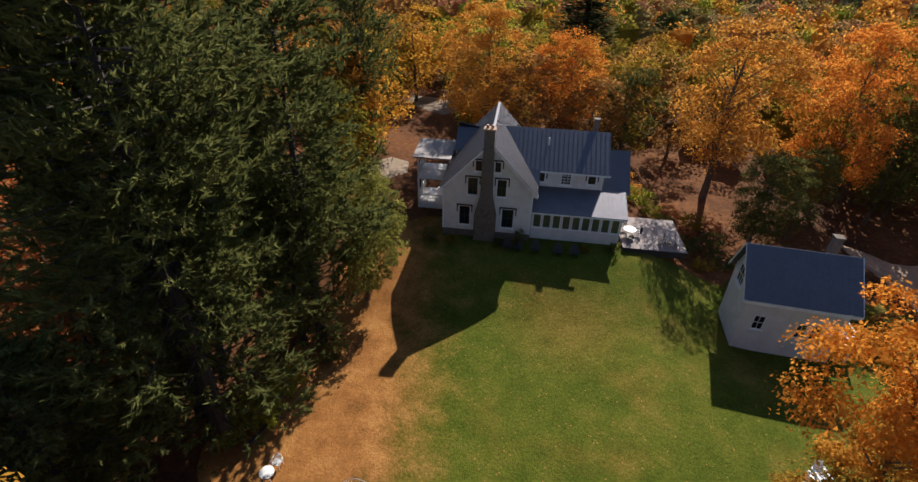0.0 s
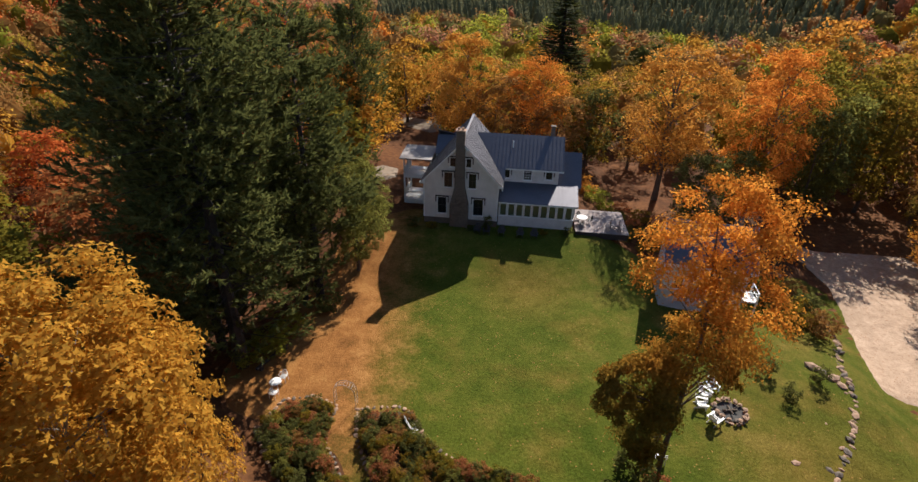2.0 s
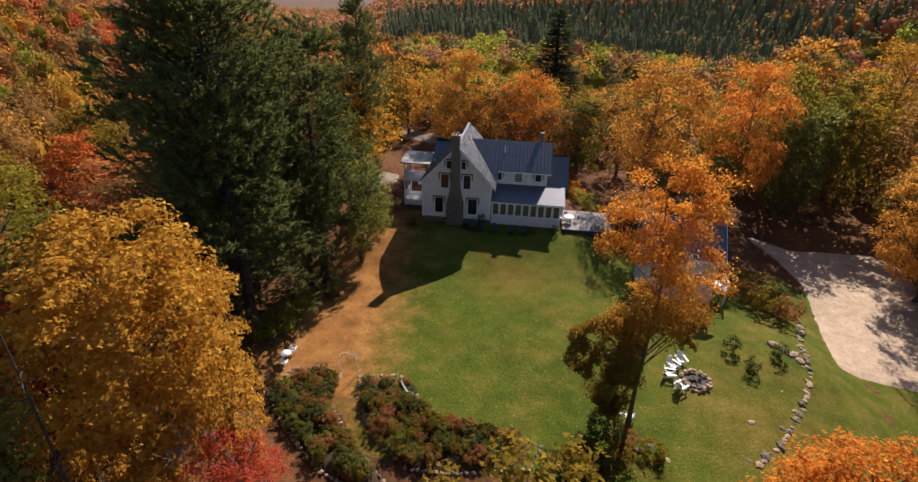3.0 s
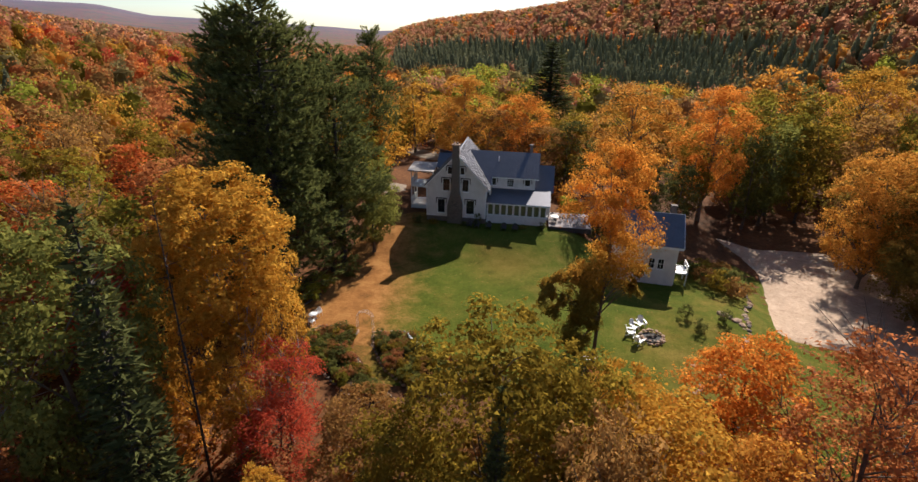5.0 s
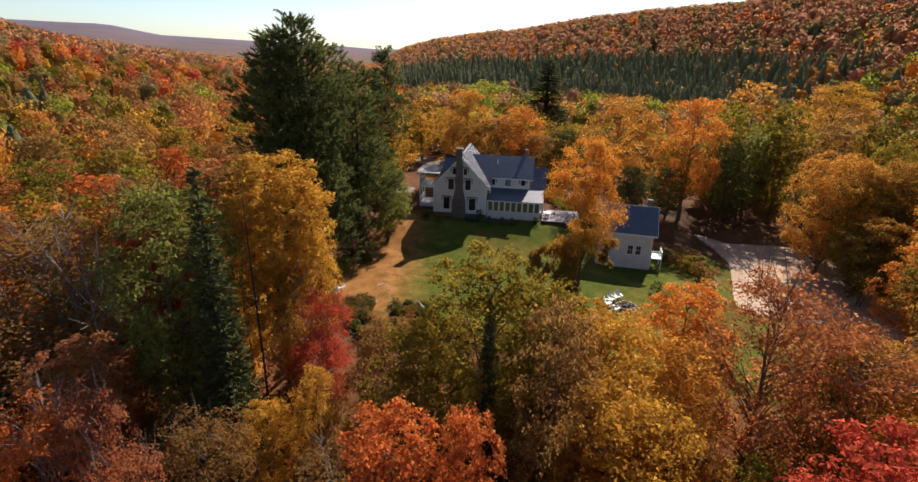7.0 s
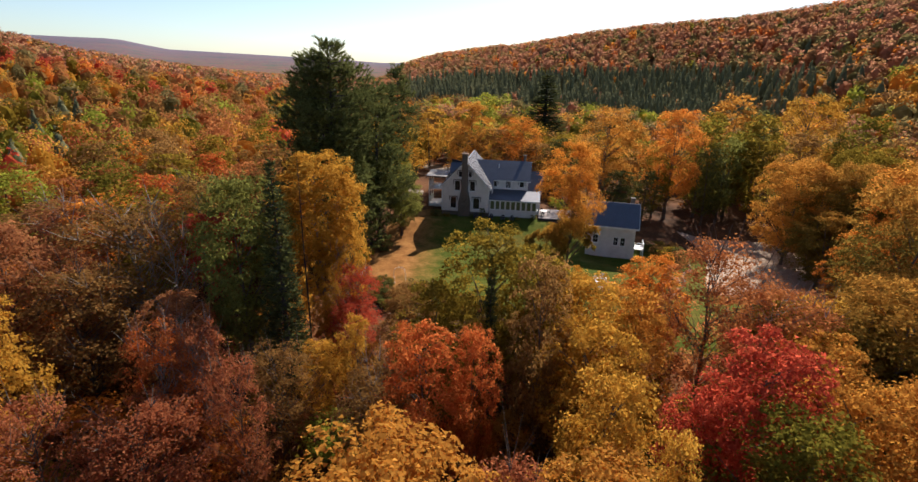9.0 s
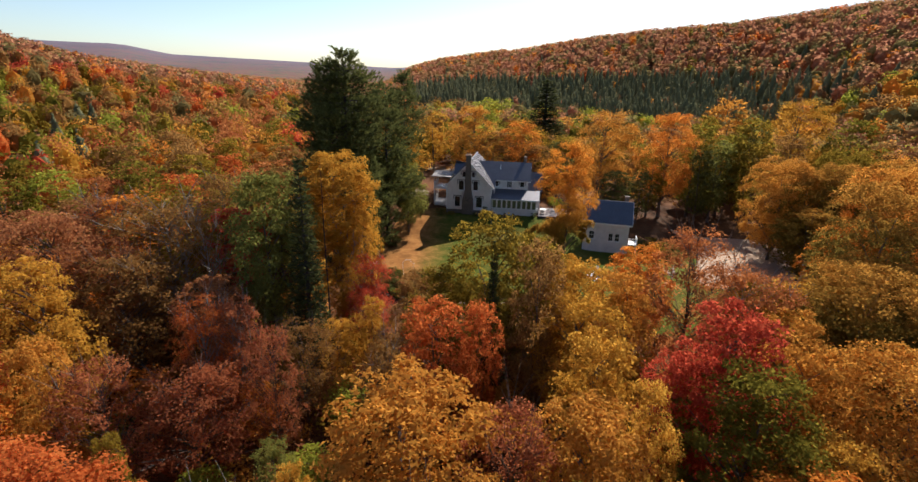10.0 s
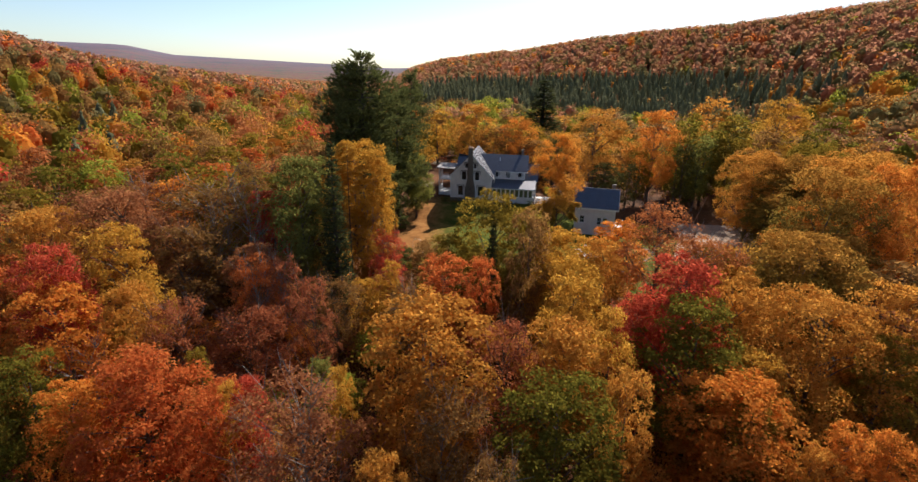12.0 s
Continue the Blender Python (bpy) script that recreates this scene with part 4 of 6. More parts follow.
slender = lawn_maple()
mids = [broadleaf("maple_tree", 60 + i, 14, 4.2, 1.4, 110, 3600, 0.29, limbs=6, spread=0.2, squash=0.55) for i in range(4)]
spruces = [conifer("spruce_tree", 70 + i, 17, 3.0, 0.8, 40, 9, 0.5, 0.30, 0.35) for i in range(2)]
big_pine = conifer("pine_tree", 81, 28.5, 6.6, 2.5, 34, 10, 0.40, needles="pine", girth=0.42, each=22)
pine = conifer("pine_tree", 82, 24, 4.8, 2.0, 28, 8, 0.42, needles="pine", girth=0.3, each=19)
shrubs = [broadleaf("shrub", 90 + i, 1.6, 1.1, 0.15, 40, 1100, 0.115, limbs=5, spread=0.4, girth=0.04) for i in range(2)]

bare = broadleaf("bare_tree", 95, 12, 3.4, 2.5, 50, 500, 0.15, limbs=40, twigs=170, spread=0.3, squash=0.6, bark=PALE_BARK, girth=0.16)

# the trees round the lawn and the house
plant(big_pine, -14.8, 19.5, 26.0, 7.0, "pine", "at the lawn's edge")
plant(pine, -11.4, 28.5, 22.0, 5.4, "pine", "at the lawn's edge")
plant(pine, -17.3, 21.5, 25.0, 5.2, "pine", "beside a taller pine", 250)
plant(pine, -12.6, 28.0, 11.5, 3.6, "pine", "under taller pines", 170)
plant(pine, -18.5, 27.0, 20.5, 4.2, "pine", "beside a taller pine", 70)
plant(pine, -13.2, 56.0, 24.0, 4.2, "pine", "behind the house", 130)
plant(pine, -18.5, 13.5, 10.5, 4.6, "pine", "under taller trees", 300)
plant(pine, -18.5, 35.0, 19.0, 4.5, "pine", "beside the track", 210)
plant(near[0], -8.9, 33.2, 9.6, 3.4, "fresh", "beside the lawn")
plant(near[2], -9.0, 37.2, 7.4, 2.7, "fresh", "beside the lawn")
plant(birch, -11.3, 2.6, 16.0, 4.1, "gold", "with a tall bare trunk")
plant(near[0], -8.9, 4.2, 13.6, 2.3, "gold", "beside a birch", 200)
plant(near[2], -14.2, 1.8, 12.4, 2.5, "gold", "beside a birch")
plant(slender, 14.1, 12.0, 17.5, 3.75, "turning", "alone on the lawn", 0)
plant(spruces[0], -11.7, -6.3, 17.4, 2.6, "spruce")
plant(spruces[1], 5.2, -8.0, 11.2, 1.3, "spruce", "among the maples")
plant(near[1], -15.8, -4.4, 15.2, 4.1, "fresh", "beside a spruce")
plant(bare, -23.5, -3.0, 10.4, 3.2, "brown")
plant(bare, -28.0, 0.5, 9.5, 3.2, "brown", "among others", 200)
plant(tall[1], 0.6, 63.5, 17.0, 6.4, "amber", "behind the house")
plant(tall[0], 11.2, 65.5, 14.2, 5.4, "orange", "behind the house")
plant(tall[0], 27.6, 56.6, 17.4, 7.2, "amber", "beside the yard")
plant(tall[1], 39.6, 55.0, 17.2, 6.2, "orange", "beside the yard")
plant(near[3], 54.3, 62.5, 13.0, 5.2, "moss", "beside the yard")
plant(near[2], 19.3, 65.7, 10.0, 4.4, "green", "behind the house")
plant(near[1], 27.5, 44.5, 7.5, 3.2, "green", "behind the outbuilding")
plant(spruces[0], 20.2, 106.0, 22.6, 10.0, "spruce", "far behind the house")
plant(near[0], 3.0, 92.0, 17.5, 5.5, "lime", "far behind the house")
plant(near[3], -14.4, 56.0, 11.5, 4.0, "gold", "beside the track")
plant(near[1], -10.5, 84.0, 14.5, 5.0, "gold", "beside the track")
plant(near[0], 50.5, 57.0, 12.0, 4.2, "fresh", "beside the yard")
plant(near[2], 46.8, 55.0, 10.5, 3.8, "green", "beside the yard", 310)
plant(near[1], 47.5, 61.0, 15.5, 4.8, "moss", "beside the yard", 200)
plant(near[3], 57.5, 59.0, 12.0, 4.6, "olive", "beside the yard", 90)
plant(near[2], 62.5, 55.0, 13.5, 5.0, "brown", "beside the yard")
plant(near[2], 59.5, 34.0, 11.8, 5.6, "ambering", "beside the yard")
plant(near[0], 58.5, 23.5, 12.5, 5.6, "orange", "beside the yard")
plant(tall[0], 78.5, 81.0, 19.5, 8.0, "gold", "beyond the yard")
plant(near[0], 63.5, 85.0, 19.0, 6.4, "amber", "beyond the yard")
plant(near[3], 70.5, 88.0, 16.0, 5.5, "green", "beyond the yard")
plant(near[2], 84.2, 70.0, 15.8, 6.4, "moss", "beyond the yard")
plant(near[1], 86.0, 58.0, 13.0, 6.6, "brown", "beyond the yard")
plant(near[0], 77.0, 42.0, 11.5, 5.6, "ambering", "beyond the yard")
plant(near[1], 65.0, 41.0, 13.0, 5.8, "olive", "beside the yard")
plant(near[3], 64.0, 26.0, 13.0, 5.4, "ambering", "beside the yard")
plant(near[1], 36.5, 53.0, 9.5, 3.8, "olive", "beside the yard", 33)
plant(near[2], 33.0, 47.5, 7.0, 3.2, "green", "behind the outbuilding", 66)

plant(near[0], 56.0, 42.5, 9.8, 4.8, "ambering", "beside the yard", 15)
plant(near[2], 51.0, 67.0, 16.0, 4.8, "olive", "beside the yard", 75)
plant(near[3], 60.5, 66.0, 16.0, 5.6, "olive", "beside the yard", 140)
plant(near[1], 54.5, 32.5, 10.4, 4.6, "ambering", "beside the yard", 10)
plant(near[0], 50.5, 24.0, 6.6, 4.8, "ambering", "beside the yard", 100)
plant(near[2], 49.0, 14.5, 7.2, 4.0, "orange", "beside the yard", 190)
plant(near[1], -10.6, 0.2, 6.0, 1.9, "gold", "at the foot of a birch", 5)
plant(bare, -10.4, 1.4, 11.0, 1.9, "gold", "beside a birch", 160)


def dead_trunk():
    """A tall dead trunk with broken stubs of boughs."""
    rng = np.random.RandomState(97)
    x, y = -11.3, -2.2
    z, top = float(height(x, y)), 16.4
    ob = thing("dead_tree", pose(x, y, z), "tall dead grey trunk with broken twigs beside a birch", "tree")
    bm = bmesh.new()
    pts = [(0, 0, -0.5), (0.1, -0.05, 6), (0.0, 0.08, 12), (0.12, 0, top - z)]
    for a, b, r0, r1 in zip(pts, pts[1:], (0.09, 0.07, 0.05), (0.07, 0.05, 0.015)):
        rod(bm, a, b, r0, r1, 8)
    part("trunk", bm, DARK_BARK, ob)
    for i in range(26):
        f = rng.uniform(0.3, 0.97)
        a = rng.uniform(0, 2 * math.pi)
        bm = bmesh.new()
        start = Vector((0.08, 0, f * (top - z)))
        rod(bm, start, start + Vector((math.cos(a), math.sin(a), rng.uniform(-0.2, 0.35))) * rng.uniform(0.5, 1.6) * (1.25 - f), 0.035, 0.008, 4)
        part("bough", bm, DARK_BARK, ob)


dead_trunk()

# the near woods
plant(near[0], -18.4, -29.5, 6.4, 4.5, "orange_red", "in the woods", 0)
plant(near[3], -12.6, -30.5, 4.8, 2.8, "orange_red", "in the woods", 83)
plant(near[2], -22.0, -31.0, 4.5, 3.0, "orange", "in the woods", 166)
plant(near[1], -9.7, -31.0, 6.0, 1.3, "red", "in the woods", 249)
plant(near[0], -11.1, -31.0, 5.7, 1.2, "gold", "in the woods", 332)
plant(thin[1], -5.8, -33.5, 7.7, 4.0, "russet", "in the woods", 55)
plant(near[1], 0.9, -27.5, 10.0, 4.9, "amber", "in the woods", 138)
plant(thin[1], 2.5, -31.5, 6.3, 3.1, "brown", "in the woods", 221)
plant(thin[0], 6.2, -26.0, 7.8, 3.2, "crimson", "in the woods", 304)
plant(near[3], 9.2, -32.0, 7.7, 4.0, "moss", "in the woods", 27)
plant(near[2], 11.4, -20.5, 9.4, 3.1, "gold", "in the woods", 110)
plant(near[1], 10.4, -25.5, 7.8, 3.6, "amber", "in the woods", 193)
plant(near[0], 14.1, -23.0, 8.2, 2.0, "gold", "in the woods", 276)
plant(near[3], 13.7, -30.0, 7.4, 1.7, "amber", "in the woods", 359)
plant(near[2], 20.3, -18.0, 10.4, 4.2, "red", "in the woods", 82)
plant(near[1], 17.6, -18.0, 6.8, 2.3, "red", "in the woods", 165)
plant(near[0], 20.4, -22.2, 8.9, 4.6, "moss", "in the woods", 248)
plant(near[3], 25.2, -18.5, 8.5, 3.6, "amber", "in the woods", 331)
plant(near[2], 31.0, -20.0, 8.6, 6.2, "amber", "in the woods", 54)
plant(near[1], 36.3, -19.5, 9.3, 3.1, "amber", "in the woods", 137)
plant(near[0], 24.5, -24.0, 5.7, 2.9, "gold", "in the woods", 220)
plant(near[1], 21.4, -27.8, 5.8, 4.0, "orange", "in the woods", 303)
plant(near[2], 27.0, -30.0, 4.3, 2.1, "orange", "in the woods", 26)
plant(near[1], 24.9, -31.0, 3.2, 1.7, "amber", "in the woods", 109)
plant(near[0], 30.0, -30.0, 3.8, 2.3, "orange", "in the woods", 192)
plant(near[3], 36.4, -8.0, 9.7, 6.1, "ambering", "in the woods", 275)
plant(near[3], 30.6, -6.0, 7.6, 2.7, "gold", "in the woods", 358)
plant(near[1], 12.4, -6.0, 8.4, 4.2, "gold", "in the woods", 81)
plant(near[0], 16.6, -8.0, 8.3, 3.4, "amber", "in the woods", 164)
plant(near[3], 8.8, -11.0, 12.1, 2.5, "brown", "in the woods", 247)
plant(near[2], 1.0, -15.5, 8.8, 3.3, "orange_red", "in the woods", 330)
plant(near[1], 4.2, -15.0, 8.5, 1.7, "orange_red", "in the woods", 53)
plant(near[0], -5.4, -7.5, 4.8, 2.0, "gold", "in the woods", 136)
plant(thin[1], -2.4, -14.0, 4.5, 3.5, "brown", "in the woods", 219)
plant(near[2], -28.9, -15.5, 10.2, 4.2, "gold", "in the woods", 302)
plant(near[1], -38.7, -13.5, 10.7, 3.8, "amber", "in the woods", 25)
plant(near[0], -34.5, -7.5, 11.6, 7.5, "russet", "in the woods", 108)
plant(near[3], -30.9, -21.0, 10.2, 3.0, "red", "in the woods", 191)
plant(near[2], -29.3, -23.0, 7.7, 4.4, "orange", "in the woods", 274)
plant(near[1], -24.2, -21.5, 7.4, 2.5, "amber", "in the woods", 357)
plant(thin[0], -20.3, -21.5, 6.0, 3.3, "crimson", "in the woods", 80)
plant(thin[1], -16.8, -15.0, 7.8, 2.6, "orange_red", "in the woods", 163)
plant(thin[0], -15.6, -19.5, 4.7, 4.0, "crimson", "in the woods", 246)
plant(thin[1], -14.5, -14.0, 7.5, 2.2, "crimson", "in the woods", 329)
plant(thin[0], -10.9, -16.5, 6.4, 2.2, "crimson", "in the woods", 52)
plant(near[3], -26.9, -29.0, 5.3, 2.7, "moss", "in the woods", 135)
plant(near[2], -16.2, -26.0, 4.6, 1.2, "olive", "in the woods", 218)
plant(near[3], -8.0, -23.5, 2.8, 1.5, "fresh", "in the woods", 301)
plant(near[0], -5.5, -27.0, 4.5, 1.4, "gold", "in the woods", 24)
plant(thin[1], -29.2, 0.0, 11.3, 6.7, "brown", "in the woods", 107)
plant(thin[0], -28.4, -8.0, 8.3, 5.3, "brown", "in the woods", 190)
plant(bare, -25.5, -25.0, 3.5, 2.9, "brown", "in the woods", 273)
plant(near[0], -0.7, -36.0, 5.4, 2.1, "amber", "in the woods", 356)
plant(thin[1], 5.6, -36.5, 6.0, 1.9, "brown", "in the woods", 79)
plant(near[2], -8.2, -9.0, 3.3, 2.0, "gold", "in the woods", 162)
plant(near[1], 21.9, -29.0, 4.5, 1.8, "olive", "in the woods", 245)
plant(near[2], 35.1, -22.1, 6.2, 3.3, "olive")
plant(near[2], 28.6, -6.4, 7.2, 3.8, "olive")
plant(near[3], 41.5, -1.5, 8.2, 5.6, "ambering")
plant(near[2], 27.9, -12.0, 7.2, 4.3, "amber")
plant(near[0], -45.4, -4.4, 8.2, 5.5, "amber")
plant(near[3], -37.7, -17.5, 7.6, 4.2, "orange_red")
plant(thin[1], -44.1, 10.4, 8.2, 6.5, "russet")
plant(near[1], -19.7, -8.0, 6.2, 3.3, "russet")
plant(thin[0], -10.3, -12.0, 4.6, 3.1, "brown")
plant(thin[0], -29.3, 12.4, 11.2, 4.9, "brown")
plant(near[1], 51.5, 34.4, 12.2, 5.5, "amber")
plant(near[3], 56.4, 16.3, 14.7, 6.5, "amber")
plant(near[1], -14.4, 63.0, 12.2, 5.4, "gold")
plant(near[3], 5.0, -5.3, 12.2, 4.4, "olive", "below the garden")
plant(near[3], 8.6, -5.2, 10.4, 3.4, "olive", "below the garden", 222)
plant(near[2], 11.6, -2.5, 7.8, 3.2, "gold", "below the garden")
plant(thin[1], -8.0, 2.2, 5.2, 2.9, "red", "below the garden")
plant(thin[0], -7.4, -1.0, 3.2, 2.7, "red", "below the garden", 50)
plant(near[0], 19.8, 0.6, 8.0, 4.1, "orange", "below the lawn")
plant(thin[0], 22.9, -4.8, 11.4, 4.8, "rust", "below the yard")
plant(thin[1], 27.0, -7.5, 8.8, 4.6, "rust", "below the yard")
plant(thin[1], 29.5, 1.0, 6.4, 3.6, "rust", "below the yard", 99)
plant(near[2], 36.5, -4.0, 7.0, 4.0, "ambering", "below the yard")
plant(thin[0], 34.0, 3.0, 4.6, 3.2, "rust", "below the yard", 140)
plant(near[1], 46.0, 5.5, 14.2, 6.0, "ambering", "beside the yard")
plant(near[0], 53.0, 6.0, 14.6, 5.2, "orange", "beside the yard")
plant(near[0], 0.6, -6.6, 8.0, 3.4, "olive", "below the garden")
plant(near[3], 12.0, -12.5, 8.4, 3.8, "gold", "below the garden")
plant(near[2], -2.0, -2.5, 5.6, 3.2, "brown", "below the garden", 15)

# ---- the woods around ----
TAKEN = [(o.matrix_world.translation.x, o.matrix_world.translation.y) for o in scene.objects if o.get("category") == "tree"]


def open_ground(x, y):
    """Kept clear of trees: the lawn, the yard, the house and the track."""
    if -16 < x < 37 and 8 < y < 33 or -11 < x < 37 and 3 < y < 46 or -9 < x < 24 and 40 < y < 60:
        return True
    if 33 < x < 59 and 12 < y < 56 or 30 < x < 47 and 2 < y < 20:
        return True
    if -40 < x < 42 and -40 < y < 6 or -22 < x < -8 and 3 < y < 44 or 18 < x < 66 and 40 < y < 68 or 44 < x < 60 and -2 < y < 42:
        return True
    return -14 < x < -1 and 46 < y < 84


def scatter(rng, x0, x1, y0, y1, gap, tries):
    cell, grid, out = gap, {}, []
    for p in TAKEN:
        grid.setdefault((int(p[0] // cell), int(p[1] // cell)), []).append(p)
    for _ in range(tries):
        x, y = rng.uniform(x0, x1), rng.uniform(y0, y1)
        if open_ground(x, y):
            continue
        i, j = int(x // cell), int(y // cell)
        if any((p[0] - x) ** 2 + (p[1] - y) ** 2 < gap * gap for a in (-1, 0, 1) for b in (-1, 0, 1) for p in grid.get((i + a, j + b), ())):
            continue
        grid.setdefault((i, j), []).append((x, y))
        out.append((x, y))
    return out


def height_limit(x, y):
    """Lowers the woods behind the house towards the spruces, to fit the camera's view."""
    return 14.0 - 0.09 * max(0.0, y - 60) if y > 60 and -20 < x < 75 else 99.0


def woods_hue(rng, x, y):
    """Which hue stands where: redder and browner woods to the west, amber and gold to the east and north."""
    if -34 < x < -6 and -18 < y < 6:
        names, odds = ("brown", "russet", "crimson", "olive", "gold", "amber"), (10, 8, 5, 7, 8, 4)
    elif x < -22:
        names, odds = ("red", "orange_red", "orange", "amber", "gold", "rust", "brown", "olive", "moss", "lime"), (6, 4, 3, 5, 4, 18, 28, 20, 12, 4)
    elif y < 0:
        names, odds = ("red", "orange_red", "orange", "amber", "gold", "russet", "brown", "olive", "green", "crimson"), (5, 9, 13, 18, 10, 11, 12, 12, 5, 6)
    elif y > 60 and x < 60:
        names, odds = ("orange", "amber", "gold", "brown", "olive", "moss", "lime", "ambering"), (2, 6, 8, 20, 24, 22, 7, 11)
    else:
        names, odds = ("orange_red", "orange", "amber", "gold", "brown", "olive", "moss", "ambering"), (3, 6, 13, 16, 14, 18, 14, 16)
    return names[rng.choice(len(names), p=np.array(odds) / sum(odds))]


rng = np.random.RandomState(7)
spots = scatter(rng, -75, 95, -62, 118, 6.2, 14000)
spots.sort(key=lambda p: math.hypot(p[0] - 4, p[1] + 8))
singles, rest = spots[:185], spots[185:]
for x, y in singles:
    ground_z = float(height(x, y))
    if (rng.rand() < 0.03 and y < 0) or (y > 85 and rng.rand() < 0.35):
        plant(spruces[rng.randint(2)], x, y, ground_z + rng.uniform(11, 17), rng.uniform(2.2, 3.2), "spruce")
        continue
    low = y < 5 and abs(x) < 45
    kinds = near if abs(x - 3) < 24 and -44 < y < -16 else mids
    plant(kinds[rng.randint(4)], x, y, ground_z + min(height_limit(x, y), rng.uniform(8, 11.5) if low else rng.uniform(10, 15.5)), rng.uniform(3.6, 5.2), woods_hue(rng, x, y))


def gaps(rng, x0, x1, y0, y1, gap, tries):
    """Places at least a gap from every tree so far and from each other, off the lawn and the beds."""
    out = []
    for _ in range(tries):
        x, y = rng.uniform(x0, x1), rng.uniform(y0, y1)
        if (x < -12 or y < 1) and all((p[0] - x) ** 2 + (p[1] - y) ** 2 > gap * gap for p in TAKEN + out):
            out.append((x, y))
    return out


# young trees in the gaps of the near woods
TAKEN += singles
for x, y in gaps(rng, -38, 41, -39, 3, 3.4, 2500)[:75]:
    plant(mids[rng.randint(4)], x, y, float(height(x, y)) + rng.uniform(3.6, 6.2), rng.uniform(1.8, 2.8), ("gold", "amber", "olive", "orange", "brown", "russet", "lime")[rng.randint(7)], "under taller trees")

CUBE = np.array([(x, y, z) for x in (-1, 0, 1) for y in (-1, 0, 1) for z in (-1, 0, 1) if (x, y, z) != (0, 0, 0)], float)


def core_faces():
    """The triangles of a cube cut in two along each side, by index into CUBE."""
    at = {tuple(int(v) for v in p): k for k, p in enumerate(CUBE)}
    out = []
    for axis in range(3):
        for s in (-1, 1):
            for a in (-1, 0):
                for b in (-1, 0):
                    q = []
                    for da, db in ((0, 0), (1, 0), (1, 1), (0, 1)):
                        p = [0, 0, 0]
                        p[axis], p[(axis + 1) % 3], p[(axis + 2) % 3] = s, a + da, b + db
                        q.append(at[tuple(p)])
                    q = q if s > 0 else q[::-1]
                    out += [(q[0], q[1], q[2]), (q[0], q[2], q[3])]
    return np.array(out)


CORE = core_faces()
BALL = CUBE / np.linalg.norm(CUBE, axis=1)[:, None]


def far_woods(rng, places, quads, size, solid=0.86):
    """Many far trees in one mesh for each hue: every crown an uneven leafy heart with loose leaf sprays about it."""
    heaps = {}
    for x, y, z, hue, top, wide in places:
        n = quads
        verts, index, smooth = heaps.setdefault(hue, ([], [], []))
        base = sum(len(v) for v in verts)
        if hue == "far_spruce":
            f = rng.rand(n) ** 0.6
            a = rng.uniform(0, 2 * np.pi, n)
            r = wide * f * (0.55 + 0.5 * rng.rand(n))
            c = np.stack([x + np.cos(a) * r, y + np.sin(a) * r, z + top * (1 - 0.9 * f)], 1)
            out = np.stack([np.cos(a), np.sin(a), np.full(n, 0.3)], 1)
            s = size * 0.75
            heart = BALL * np.array([wide * 0.72, wide * 0.72, top * 0.45]) * rng.uniform(0.8, 1.1, (len(BALL), 1))
            heart[:, :2] *= 1.2 - (BALL[:, 2:] + 1) * 0.55
            heart = heart + np.array([x, y, z + top * 0.47])
        else:
            d = rng.normal(0, 1, (n, 3))
            d /= np.linalg.norm(d, axis=1)[:, None]
            d[:, 2] = np.where(d[:, 2] < -0.6, -d[:, 2], d[:, 2])
            middle, half = np.array([x, y, z + top * 0.5]), np.array([wide, wide, top * 0.5])
            swell = rng.uniform(0.62, 1.0, len(BALL))[:, None]
            heart = middle + BALL * half * solid * swell
            lump = 1 + 0.26 * np.sin(d[:, 0] * 5 + x) * np.sin(d[:, 1] * 5 + y)
            c = middle + d * half * (lump * (0.70 + 0.3 * rng.rand(n)))[:, None]
            out, s = d, size
        nrm = out + rng.normal(0, 0.26, (n, 3))
        nrm /= np.linalg.norm(nrm, axis=1)[:, None]
        t = np.cross(nrm, rng.normal(0, 1, (n, 3)))
        t /= np.linalg.norm(t, axis=1)[:, None] + 1e-9
        b = np.cross(nrm, t)
        l = (s * rng.uniform(0.6, 1.4, n))[:, None]
        verts.append(heart)
        index.append(CORE + base)
        smooth.append(np.ones(len(CORE), bool))
        verts.append(np.stack([c - t * l * 0.5 - b * l * 0.32, c - t * l * 0.1 + b * l * 0.5, c + t * l * 0.6 - b * l * 0.1], 1).reshape(-1, 3))
        index.append(np.arange(3 * n).reshape(-1, 3) + base + len(BALL))
        smooth.append(np.zeros(n, bool))
    for hue, (verts, index, smooth) in heaps.items():
        word = hue.replace("far_", "").replace("_", "-") + ("" if hue == "far_spruce" else " autumn")
        mesh = many_faces("far_woods", np.concatenate(verts), LEAVES[hue], np.concatenate(index), np.concatenate(smooth))
        tagged(new("far_woods", mesh), "distant " + word + " trees on the valley's slopes", "woods", kind="stuff")


